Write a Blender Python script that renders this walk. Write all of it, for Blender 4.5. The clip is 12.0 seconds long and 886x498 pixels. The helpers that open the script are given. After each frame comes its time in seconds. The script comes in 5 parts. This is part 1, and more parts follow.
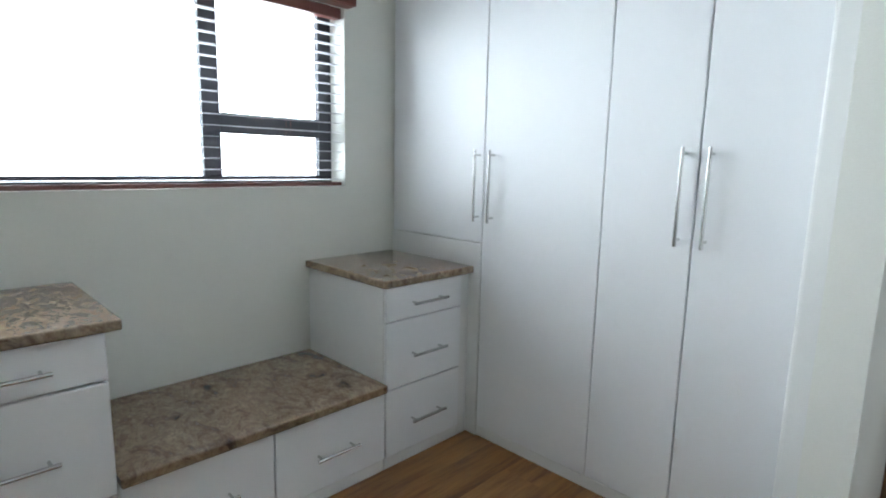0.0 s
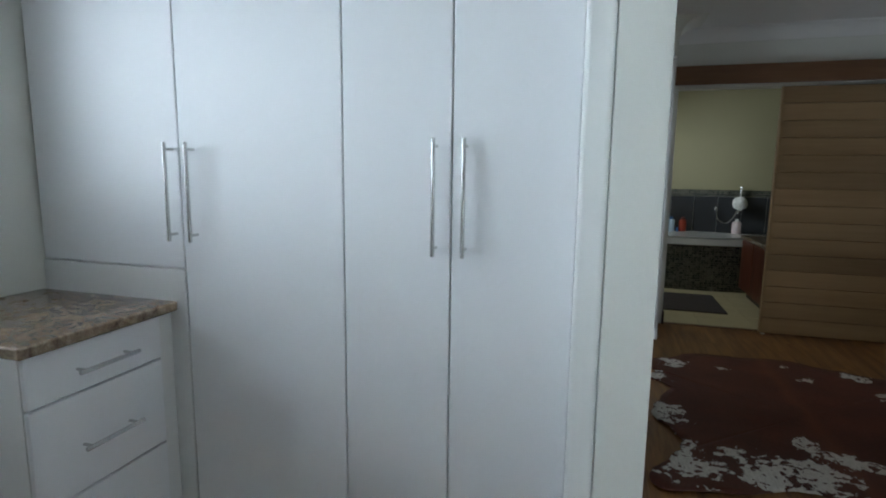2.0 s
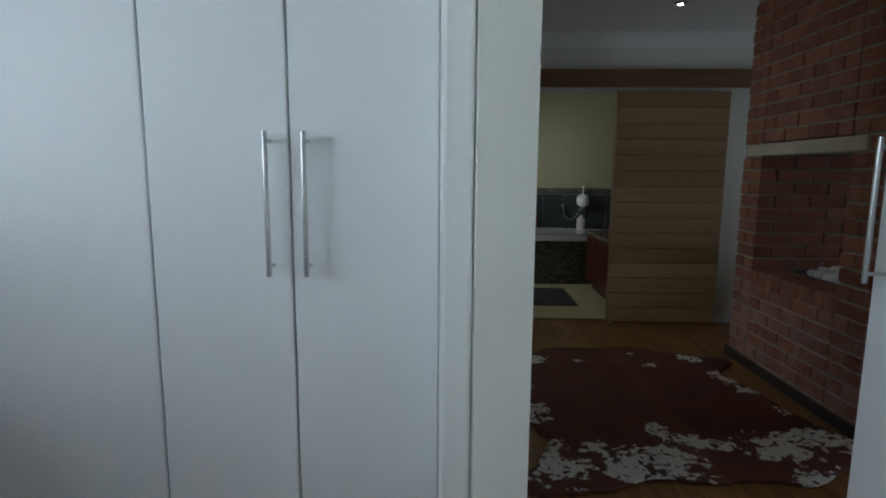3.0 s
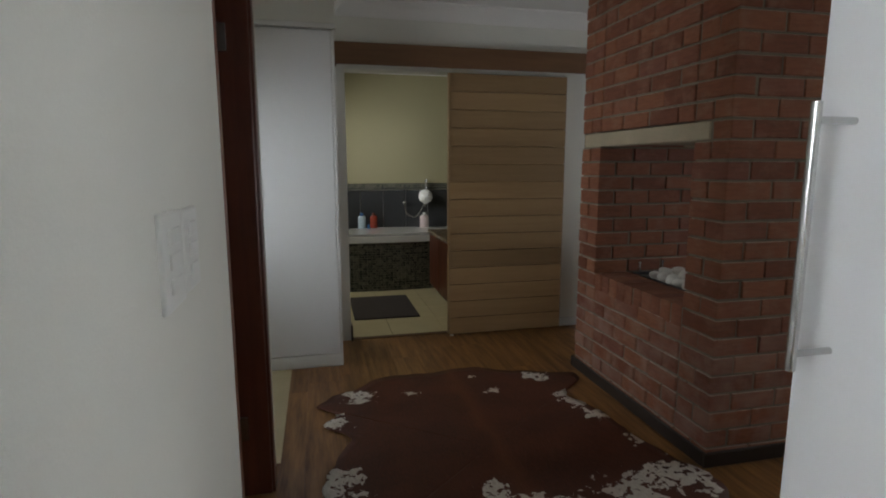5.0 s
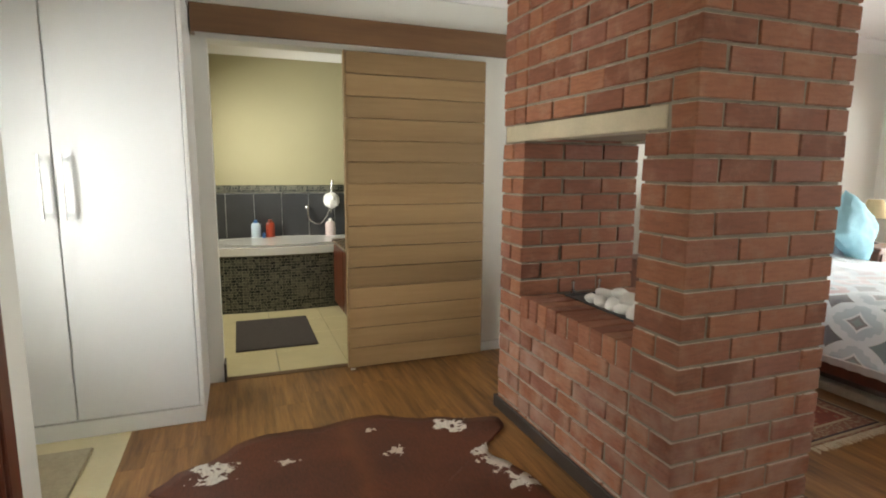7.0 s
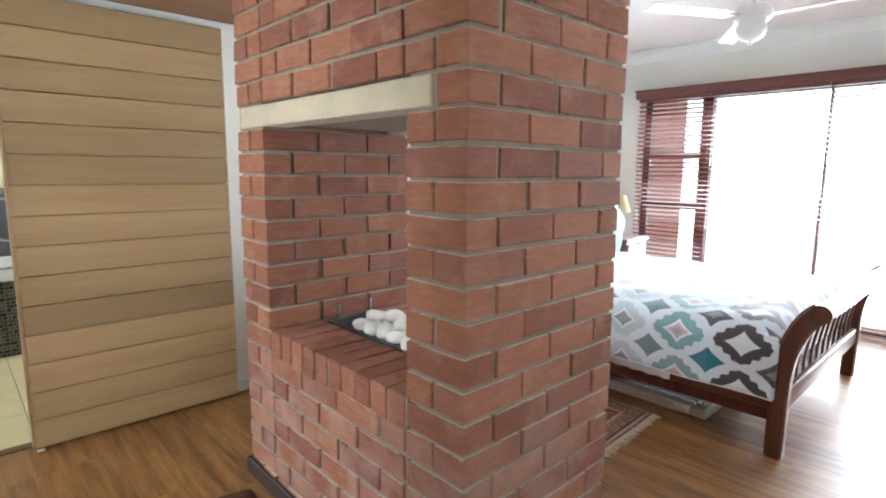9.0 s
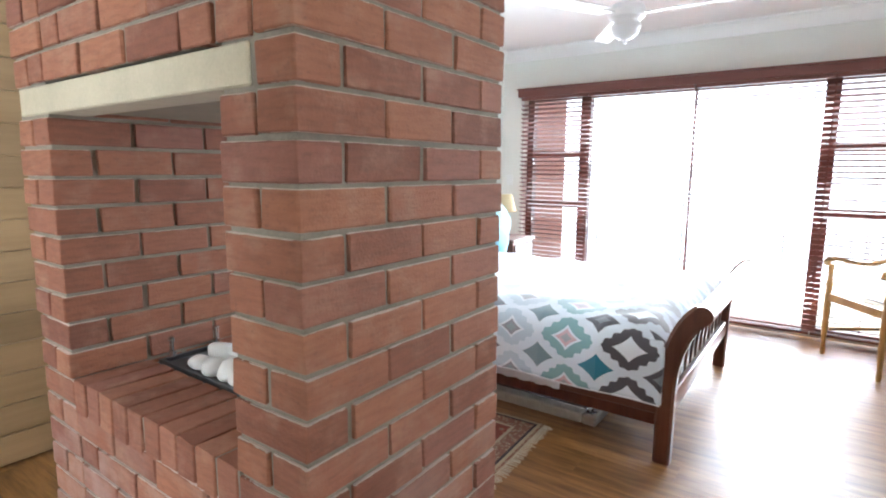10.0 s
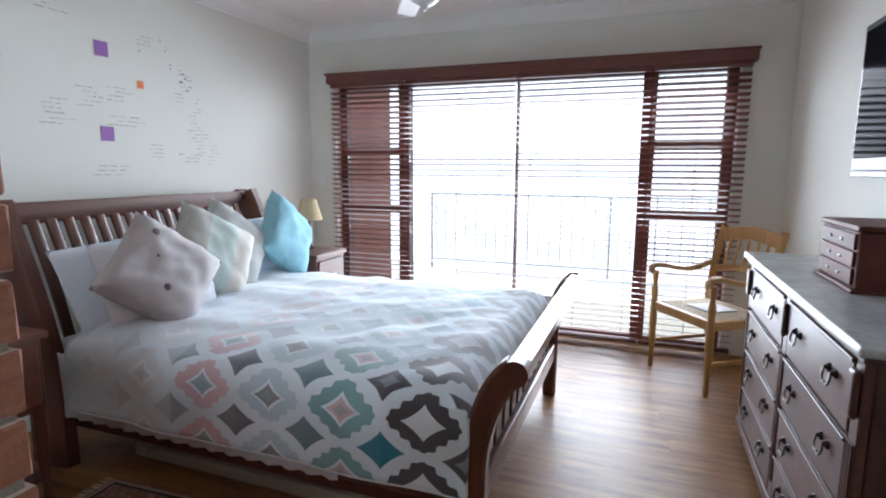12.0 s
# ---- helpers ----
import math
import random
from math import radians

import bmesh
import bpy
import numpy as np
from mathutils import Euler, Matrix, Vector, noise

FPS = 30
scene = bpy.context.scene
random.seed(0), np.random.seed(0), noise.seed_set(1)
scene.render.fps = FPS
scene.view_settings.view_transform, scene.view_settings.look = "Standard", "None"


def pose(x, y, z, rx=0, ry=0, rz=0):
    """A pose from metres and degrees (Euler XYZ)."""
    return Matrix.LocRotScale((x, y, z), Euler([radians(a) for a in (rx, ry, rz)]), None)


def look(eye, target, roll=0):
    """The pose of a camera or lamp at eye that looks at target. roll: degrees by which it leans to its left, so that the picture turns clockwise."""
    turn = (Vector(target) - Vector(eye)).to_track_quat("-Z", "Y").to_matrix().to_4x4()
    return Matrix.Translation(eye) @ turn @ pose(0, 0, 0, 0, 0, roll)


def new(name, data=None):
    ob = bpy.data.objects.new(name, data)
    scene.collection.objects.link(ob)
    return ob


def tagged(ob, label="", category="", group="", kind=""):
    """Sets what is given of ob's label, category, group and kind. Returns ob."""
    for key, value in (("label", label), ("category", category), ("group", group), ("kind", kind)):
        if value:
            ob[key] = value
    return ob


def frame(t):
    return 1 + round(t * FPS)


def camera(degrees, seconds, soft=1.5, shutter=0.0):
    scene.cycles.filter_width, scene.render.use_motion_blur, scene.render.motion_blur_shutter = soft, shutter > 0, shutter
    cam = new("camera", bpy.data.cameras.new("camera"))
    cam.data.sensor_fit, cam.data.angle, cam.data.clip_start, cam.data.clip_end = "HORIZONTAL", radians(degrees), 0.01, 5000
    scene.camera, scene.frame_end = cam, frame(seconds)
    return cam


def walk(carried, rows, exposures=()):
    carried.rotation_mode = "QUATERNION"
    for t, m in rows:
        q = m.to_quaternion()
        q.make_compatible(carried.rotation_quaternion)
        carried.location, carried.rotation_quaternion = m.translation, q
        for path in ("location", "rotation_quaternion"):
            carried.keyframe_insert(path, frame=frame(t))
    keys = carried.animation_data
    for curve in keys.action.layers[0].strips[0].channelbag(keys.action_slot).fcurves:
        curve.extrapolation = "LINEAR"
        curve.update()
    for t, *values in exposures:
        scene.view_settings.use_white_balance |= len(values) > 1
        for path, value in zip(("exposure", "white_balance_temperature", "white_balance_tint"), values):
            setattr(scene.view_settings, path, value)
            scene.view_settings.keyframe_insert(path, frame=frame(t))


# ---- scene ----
cam = camera(78.97, 12.0, soft=2.0)
ROWS = [
    (0.0, 0.022, -0.054, 1.355, 45.099, -9.127, -1.232),
    (0.5, -0.084, 0.026, 1.345, 37.343, -8.629, -1.165),
    (1.0, -0.14, 0.098, 1.334, 29.544, -8.381, -0.936),
    (1.5, -0.189, 0.226, 1.331, 23.305, -8.355, -0.794),
    (2.0, -0.25, 0.346, 1.334, 16.459, -8.316, -0.698),
    (2.5, -0.292, 0.435, 1.332, 7.79, -8.178, -0.537),
    (3.0, -0.271, 0.577, 1.333, 1.553, -8.124, -0.393),
    (3.5, -0.208, 0.757, 1.336, -3.625, -8.371, -0.546),
    (5.5, 0.197, 1.481, 1.344, -14.514, -8.77, 0.055),
    (6.0, 0.278, 1.65, 1.338, -15.471, -8.643, -0.175),
    (6.5, 0.37, 1.795, 1.33, -17.096, -8.618, -0.31),
    (8.5, 0.731, 2.287, 1.309, -37.647, -8.334, -0.582),
    (9.0, 0.877, 2.358, 1.304, -42.931, -8.369, -0.481),
    (9.5, 1.006, 2.443, 1.313, -48.887, -8.445, -0.404),
    (10.0, 1.163, 2.498, 1.312, -54.293, -8.474, -0.368),
    (10.5, 1.378, 2.517, 1.319, -58.459, -8.596, -0.342),
    (11.0, 1.600, 2.55, 1.318, -62.54, -8.57, -0.297),
    (11.5, 1.820, 2.574, 1.32, -66.885, -8.577, -0.312),
    (12.0, 2.054, 2.554, 1.317, -69.59, -8.477, -0.329),
]
EXPOSURE = [
    (0.0, -0.25, 6050, 6), (0.6, -0.47, 5980, 6), (1.5, -0.62, 5850, 5), (2.5, -0.97, 5750, 4), (3.5, -1.46, 5750, 3),
    (5.5, -0.1, 7000, 11), (6.0, 0.22, 7300, 8), (6.5, 0.78, 7300, 8), (8.5, 1.9, 6400, 9), (9.5, 2.0, 5900, 8),
    (10.5, 2.1, 5950, 8), (11.0, 1.6, 5900, 9), (11.5, 1.15, 5900, 10), (12.0, 0.8, 5850, 10),
]
walk(cam, [(t, pose(x, y, z, 90 + pitch, roll, yaw)) for t, x, y, z, yaw, pitch, roll in ROWS], EXPOSURE)

# ---- daylight ----
world = bpy.data.worlds.new("sky")
scene.world = world
world.use_nodes = True
wn = world.node_tree.nodes
sky = wn.new("ShaderNodeTexSky")
sky.sky_type, sky.sun_disc = "NISHITA", False
sky.sun_elevation, sky.sun_rotation = radians(62), radians(60)
wn["Background"].inputs["Strength"].default_value = 0.15
world.node_tree.links.new(sky.outputs[0], wn["Background"].inputs["Color"])
sun_data = bpy.data.lights.new("sun", "SUN")
sun_data.energy, sun_data.angle, sun_data.color = 3.0, radians(0.6), (1, 0.95, 0.88)
sun = new("sun", sun_data)
sun.matrix_world = look((8.5, 8, 14), (8.1, 6, 10.2))


def sky_light(name, m, w, h, power, color=(1, 1, 1)):
    """Daylight that enters by one opening."""
    d = bpy.data.lights.new(name, "AREA")
    d.shape, d.size, d.size_y, d.energy, d.color = "RECTANGLE", w, h, power, color
    ob = new(name, d)
    ob.matrix_world = m
    return ob


# lobby lamp is an added fill for closet and tiles, in an unseen opening
sky_light("lobby_fill_light", pose(-1.13, 4.05, 1.2, 0, -45, 0), 0.5, 0.5, 0.38, (0.97, 1.0, 0.98))
sky_light("bathroom_daylight", pose(-0.4, 6.7, 1.75, 0, -42, 0), 0.8, 0.9, 11.0, (1, 0.97, 0.84))
for z in (0.42, 1.04, 1.66):
    sky_light("bedroom_daylight", pose(6.28, 3.56, z, 0, 70, 0), 0.6, 3.1, 27.0, (0.94, 0.97, 1.0)).data.spread = radians(115)

# ---- materials ----


def nodes_of(name):
    m = bpy.data.materials.new(name)
    m.use_nodes = True
    nt = m.node_tree
    return m, nt, nt.nodes["Principled BSDF"]


def put(nt, kind, **values):
    n = nt.nodes.new(kind)
    for key, v in values.items():
        n.inputs[key.replace("_", " ")].default_value = v
    return n


def coords(nt, scale=(1, 1, 1), shift=True):
    """Object coordinates, moved by a random step for each object."""
    tc = nt.nodes.new("ShaderNodeTexCoord")
    mp = nt.nodes.new("ShaderNodeMapping")
    mp.inputs["Scale"].default_value = scale
    nt.links.new(tc.outputs["Object"], mp.inputs["Vector"])
    if shift:
        info = nt.nodes.new("ShaderNodeObjectInfo")
        mul = nt.nodes.new("ShaderNodeMath")
        mul.operation = "MULTIPLY"
        mul.inputs[1].default_value = 37.0
        nt.links.new(info.outputs["Random"], mul.inputs[0])
        nt.links.new(mul.outputs[0], mp.inputs["Location"])
    return mp.outputs[0]


def ramp(nt, fac, stops):
    r = nt.nodes.new("ShaderNodeValToRGB")
    e = r.color_ramp.elements
    while len(e) < len(stops):
        e.new(0.5)
    for k, (p, c) in zip(e, stops):
        k.position, k.color = p, (*c, 1)
    nt.links.new(fac, r.inputs[0])
    return r.outputs[0]


def noise_tex(nt, vec, scale, detail=4.0, rough=0.55):
    n = put(nt, "ShaderNodeTexNoise", Scale=scale, Detail=detail, Roughness=rough)
    nt.links.new(vec, n.inputs["Vector"])
    return n.outputs["Fac"]


def mixed(nt, fac, a, b, blend="MIX"):
    m = nt.nodes.new("ShaderNodeMix")
    m.data_type, m.blend_type = "RGBA", blend
    for sock, v in ((m.inputs[0], fac), (m.inputs[6], a), (m.inputs[7], b)):
        if isinstance(v, (int, float)):
            sock.default_value = v
        elif isinstance(v, tuple):
            sock.default_value = (*v, 1)
        else:
            nt.links.new(v, sock)
    return m.outputs[2]


def math_node(nt, op, a, b=0.0, c=0.0):
    m = nt.nodes.new("ShaderNodeMath")
    m.operation = op
    for sock, v in zip(m.inputs, (a, b, c)):
        if isinstance(v, (int, float)):
            sock.default_value = v
        else:
            nt.links.new(v, sock)
    return m.outputs[0]


def bumped(nt, bsdf, height, strength, distance=0.002):
    b = put(nt, "ShaderNodeBump", Strength=strength, Distance=distance)
    nt.links.new(height, b.inputs["Height"])
    nt.links.new(b.outputs[0], bsdf.inputs["Normal"])


def plain(name, col, rough=0.5, metal=0.0, var=0.08, scale=4.0, grain=90.0, bump=0.15, coat=0.0, rvar=0.1):
    """A painted, plastic, cloth or metal surface with blotches, grain and fine relief."""
    m, nt, b = nodes_of(name)
    v = coords(nt)
    n1, n2 = noise_tex(nt, v, scale), noise_tex(nt, v, grain, 2.0)
    both = math_node(nt, "MULTIPLY_ADD", n1, 0.65, math_node(nt, "MULTIPLY", n2, 0.35))
    lo, hi = tuple(c * (1 - var) for c in col), tuple(min(1, c * (1 + var)) for c in col)
    nt.links.new(ramp(nt, both, [(0.3, lo), (0.7, hi)]), b.inputs["Base Color"])
    nt.links.new(math_node(nt, "MULTIPLY_ADD", n1, rvar, rough - rvar / 2), b.inputs["Roughness"])
    b.inputs["Metallic"].default_value = metal
    b.inputs["Coat Weight"].default_value = coat
    bumped(nt, b, n2, bump)
    return m


def wood(name, dark, light, along="x", rough=0.4, fine=1.0, coat=0.0, tone=0.25, relief=0.12, soft=0.18):
    """Wood with grain along an axis and a tone of its own for each piece."""
    m, nt, b = nodes_of(name)
    sc = {"x": (1.2, 14, 14), "y": (14, 1.2, 14), "z": (14, 14, 1.2)}[along]
    v = coords(nt, tuple(s * fine for s in sc))
    n1 = noise_tex(nt, v, 1.0, 5.0, 0.6)
    n2 = noise_tex(nt, coords(nt, tuple(s * fine * 4 for s in sc)), 1.3, 3.0)
    both = math_node(nt, "MULTIPLY_ADD", n1, 0.75, math_node(nt, "MULTIPLY", n2, 0.25))
    mid = tuple((a + c) / 2 for a, c in zip(dark, light))
    c1 = ramp(nt, both, [(0.5 - soft, dark), (0.5, mid), (0.5 + soft, light)])
    info = nt.nodes.new("ShaderNodeObjectInfo")
    t = math_node(nt, "MULTIPLY_ADD", info.outputs["Random"], tone, 1 - tone / 2)
    hsv = nt.nodes.new("ShaderNodeHueSaturation")
    nt.links.new(c1, hsv.inputs["Color"])
    nt.links.new(t, hsv.inputs["Value"])
    nt.links.new(hsv.outputs[0], b.inputs["Base Color"])
    nt.links.new(math_node(nt, "MULTIPLY_ADD", n2, 0.15, rough - 0.07), b.inputs["Roughness"])
    b.inputs["Coat Weight"].default_value = coat
    b.inputs["Coat Roughness"].default_value = 0.2
    bumped(nt, b, n2, relief, 0.001)
    return m


WALL = plain("wall_paint", (0.74, 0.745, 0.69), 0.75, var=0.03, scale=1.5, grain=220, bump=0.25)
CEIL = plain("ceiling_paint", (0.82, 0.82, 0.80), 0.8, var=0.02, scale=1.2, grain=160, bump=0.15)
YELLOW = plain("yellow_paint", (0.345, 0.313, 0.187), 0.7, var=0.04, scale=1.6, grain=200, bump=0.2)
WHITE = plain("white_laminate", (0.77, 0.78, 0.79), 0.5, var=0.015, scale=1.0, grain=400, bump=0.05)
PANEL = plain("white_board", (0.74, 0.745, 0.73), 0.5, var=0.02, scale=1.5, grain=300, bump=0.05)
CHROME = plain("brushed_steel", (0.55, 0.55, 0.545), 0.24, 1.0, var=0.02, scale=30, grain=300, bump=0.0, rvar=0.02)
DARKALU = plain("dark_aluminium", (0.035, 0.035, 0.042), 0.45, 0.3, var=0.1, scale=8, bump=0.08)
MORTAR = plain("mortar", (0.235, 0.20, 0.155), 0.95, var=0.22, scale=14, grain=180, bump=0.7)
CONCRETE = plain("lintel_concrete", (0.47, 0.40, 0.28), 0.85, var=0.12, scale=9, grain=120, bump=0.4)
SKIRT = plain("dark_skirting", (0.035, 0.025, 0.022), 0.4, var=0.2, scale=10, bump=0.1)
TILE_F = plain("cream_floor_tile", (0.74, 0.66, 0.42), 0.25, var=0.05, scale=5, grain=60, bump=0.05)
GROUT = plain("grout", (0.42, 0.40, 0.33), 0.9, var=0.1, scale=20)
TILE_D = plain("charcoal_wall_tile", (0.042, 0.044, 0.048), 0.3, var=0.15, scale=6, grain=60, bump=0.05)
ENAMEL = plain("bath_enamel", (0.80, 0.80, 0.78), 0.12, var=0.01, scale=3, bump=0.02, coat=0.4)
RUBBER = plain("dark_mat", (0.07, 0.06, 0.06), 0.95, var=0.25, scale=40, grain=300, bump=0.8)
PLANKW = wood("laminate_floor", (0.125, 0.050, 0.014), (0.37, 0.185, 0.060), "y", 0.41, 1.5, coat=0.10, tone=0.30, relief=0.0, soft=0.15)
PINE = wood("light_timber", (0.27, 0.168, 0.075), (0.39, 0.258, 0.127), "x", 0.5, 0.5, tone=0.42)
MERANTI = wood("red_brown_timber", (0.075, 0.025, 0.016), (0.165, 0.058, 0.033), "z", 0.33, 1.0, coat=0.5, tone=0.2)
MERANTI_X = wood("red_brown_timber_across", (0.075, 0.025, 0.016), (0.165, 0.058, 0.033), "x", 0.40, 1.0, tone=0.2)
POLISHED = wood("polished_red_brown_timber", (0.075, 0.025, 0.016), (0.165, 0.058, 0.033), "x", 0.30, 1.0, coat=0.9, tone=0.2)
MERANTI_Y = wood("red_brown_timber_along", (0.075, 0.025, 0.016), (0.165, 0.058, 0.033), "y", 0.35, 1.0, tone=0.2)
DOORW = wood("dark_door_timber", (0.07, 0.018, 0.010), (0.155, 0.043, 0.022), "z", 0.35, 1.0)
BEAMW = wood("beam_timber", (0.11, 0.052, 0.023), (0.20, 0.105, 0.048), "x", 0.5, 0.6)
BLINDW = wood("blind_timber", (0.11, 0.036, 0.029), (0.20, 0.072, 0.056), "y", 0.35, 0.8, tone=0.15)
CHAIRW = wood("honey_timber", (0.33, 0.17, 0.045), (0.55, 0.32, 0.11), "z", 0.35, 1.0)
DRESSW = wood("dresser_mahogany", (0.050, 0.018, 0.014), (0.11, 0.042, 0.03), "x", 0.42, 1.0, coat=0.05, relief=0.0)


def brick_material(name, smear):
    m, nt, b = nodes_of(name)
    info = nt.nodes.new("ShaderNodeObjectInfo")
    geo = nt.nodes.new("ShaderNodeNewGeometry")
    pick = math_node(nt, "FRACT", math_node(nt, "ADD", info.outputs["Random"], geo.outputs["Random Per Island"]))
    tone = ramp(nt, pick, [(0.0, (0.20, 0.068, 0.037)), (0.3, (0.27, 0.098, 0.050)), (0.7, (0.325, 0.126, 0.063)), (1.0, (0.245, 0.093, 0.060))])
    v = coords(nt)
    n1, n2 = noise_tex(nt, v, 9.0, 5.0, 0.65), noise_tex(nt, v, 160.0, 3.0)
    streak = noise_tex(nt, coords(nt, (14, 14, 90)), 1.0, 4.0)
    c = mixed(nt, math_node(nt, "MULTIPLY", ramp(nt, n1, [(0.5, (0, 0, 0)), (0.72, (1, 1, 1))]), 0.42), tone, (0.43, 0.245, 0.16))
    pits = noise_tex(nt, coords(nt, (55, 55, 75)), 1.0, 3.0, 0.6)
    c = mixed(nt, math_node(nt, "MULTIPLY", ramp(nt, pits, [(0.58, (0, 0, 0)), (0.72, (1, 1, 1))]), 0.35), c, (0.12, 0.05, 0.033))
    c = mixed(nt, 0.35, c, ramp(nt, streak, [(0.3, (0.35, 0.3, 0.28)), (0.6, (1, 1, 1))]), "MULTIPLY")
    loc = nt.nodes.new("ShaderNodeTexCoord")
    sp = nt.nodes.new("ShaderNodeSeparateXYZ")
    nt.links.new(loc.outputs["Object"], sp.inputs[0])
    rag = noise_tex(nt, coords(nt, (30, 30, 60)), 1.0, 4.0)
    line = math_node(nt, "ADD", sp.outputs[2], math_node(nt, "MULTIPLY", math_node(nt, "SUBTRACT", rag, 0.5), 0.006))
    top = math_node(nt, "MULTIPLY", math_node(nt, "GREATER_THAN", line, 0.0738), 0.7)
    low = math_node(nt, "MULTIPLY", math_node(nt, "LESS_THAN", line, 0.0005), 0.35)
    if smear:
        c = mixed(nt, math_node(nt, "MAXIMUM", top, low), c, (0.56, 0.47, 0.40))
    # pale salt bloom on the lowest courses
    place = nt.nodes.new("ShaderNodeSeparateXYZ")
    nt.links.new(info.outputs["Location"], place.inputs[0])
    low_course = ramp(nt, place.outputs[2], [(0.42, (1, 1, 1)), (0.64, (0, 0, 0))])
    bloom = ramp(nt, noise_tex(nt, v, 6.0, 4.0), [(0.40, (0, 0, 0)), (0.66, (1, 1, 1))])
    if smear:
        c = mixed(nt, math_node(nt, "MULTIPLY", math_node(nt, "MULTIPLY", low_course, bloom), 0.42), c, (0.46, 0.33, 0.28))
    nt.links.new(c, b.inputs["Base Color"])
    b.inputs["Roughness"].default_value = 0.85
    bumped(nt, b, math_node(nt, "MULTIPLY_ADD", streak, 0.6, n2), 0.6, 0.003)
    return m


def granite_material():
    m, nt, b = nodes_of("brown_granite")
    v = coords(nt)
    big = put(nt, "ShaderNodeTexNoise", Scale=6.0, Detail=10.0, Roughness=0.66, Distortion=1.5)
    nt.links.new(coords(nt, (1.0, 1.7, 1.7)), big.inputs["Vector"])
    fine, speck = noise_tex(nt, v, 38.0, 5.0, 0.75), noise_tex(nt, v, 150.0, 2.0)
    c1 = ramp(nt, big.outputs["Fac"], [(0.34, (0.04, 0.025, 0.017)), (0.43, (0.16, 0.10, 0.062)), (0.50, (0.29, 0.215, 0.135)), (0.56, (0.22, 0.145, 0.092)), (0.66, (0.42, 0.335, 0.225))])
    c2 = ramp(nt, fine, [(0.36, (0.05, 0.034, 0.024)), (0.5, (0.28, 0.20, 0.13)), (0.64, (0.56, 0.47, 0.36))])
    c = mixed(nt, 0.27, c1, c2)
    c = mixed(nt, 0.3, c, ramp(nt, speck, [(0.35, (0.4, 0.36, 0.33)), (0.65, (1, 1, 1))]), "MULTIPLY")
    nt.links.new(c, b.inputs["Base Color"])
    b.inputs["Roughness"].default_value = 0.17
    b.inputs["Coat Weight"].default_value = 0.25
    return m


def cowhide_material():
    m, nt, b = nodes_of("cowhide")
    v = coords(nt, shift=False)
    n1, n3, lace = noise_tex(nt, v, 7.0, 6.0, 0.62), noise_tex(nt, v, 2.6, 2.0), noise_tex(nt, v, 24.0, 3.0)
    # white patches (x, y, size) near the hide's edges
    patches = [(0.30, 4.32, 0.095), (0.15, 4.0, 0.10), (0.11, 3.40, 0.15), (0.12, 3.05, 0.14), (0.20, 2.86, 0.15), (0.50, 2.90, 0.17), (0.72, 2.96, 0.16), (0.58, 2.76, 0.13), (0.77, 3.26, 0.07), (0.91, 3.12, 0.10), (1.08, 3.08, 0.08), (1.33, 3.08, 0.17), (1.34, 2.78, 0.12), (1.62, 3.18, 0.14), (1.60, 3.5, 0.07), (1.56, 3.78, 0.07), (1.54, 3.99, 0.12), (1.44, 4.36, 0.085), (0.61, 4.28, 0.05), (1.08, 4.22, 0.055), (1.02, 4.47, 0.035)]
    near = None
    for px, py, size in patches:
        dv = nt.nodes.new("ShaderNodeVectorMath")
        dv.operation = "DISTANCE"
        flat = nt.nodes.new("ShaderNodeVectorMath")
        flat.operation = "MULTIPLY"
        flat.inputs[1].default_value = (1, 1, 0)
        nt.links.new(v, flat.inputs[0])
        nt.links.new(flat.outputs[0], dv.inputs[0])
        dv.inputs[1].default_value = (px, py, 0)
        d = math_node(nt, "MULTIPLY", dv.outputs["Value"], 1 / size)
        near = d if near is None else math_node(nt, "MINIMUM", near, d)
    rough_edge = math_node(nt, "MULTIPLY", math_node(nt, "SUBTRACT", n1, 0.5), 3.4)
    rough_edge = math_node(nt, "ADD", rough_edge, math_node(nt, "MULTIPLY", math_node(nt, "SUBTRACT", lace, 0.5), 2.4))
    patch = math_node(nt, "LESS_THAN", math_node(nt, "ADD", near, rough_edge), 0.78)
    flecks = math_node(nt, "LESS_THAN", noise_tex(nt, v, 34.0, 2.0, 0.4), 0.62)
    white = math_node(nt, "MULTIPLY", patch, flecks)
    hair = noise_tex(nt, coords(nt, (160, 40, 40), False), 1.0, 3.0)
    brown = ramp(nt, math_node(nt, "MULTIPLY_ADD", n3, 0.6, math_node(nt, "MULTIPLY", hair, 0.4)), [(0.3, (0.050, 0.015, 0.009)), (0.7, (0.155, 0.044, 0.021))])
    sp = nt.nodes.new("ShaderNodeSeparateXYZ")
    nt.links.new(v, sp.inputs[0])
    off = math_node(nt, "ABSOLUTE", math_node(nt, "ADD", sp.outputs[0], math_node(nt, "MULTIPLY_ADD", n3, 0.16, -0.99)))
    spine = ramp(nt, off, [(0.0, (1, 1, 1)), (0.06, (0, 0, 0))])
    brown = mixed(nt, math_node(nt, "MULTIPLY", spine, 0.4), brown, (0.20, 0.066, 0.024))
    pale = ramp(nt, hair, [(0.3, (0.60, 0.56, 0.50)), (0.7, (0.82, 0.79, 0.73))])
    nt.links.new(mixed(nt, white, brown, pale), b.inputs["Base Color"])
    b.inputs["Roughness"].default_value = 0.6
    bumped(nt, b, hair, 0.5, 0.004)
    return m


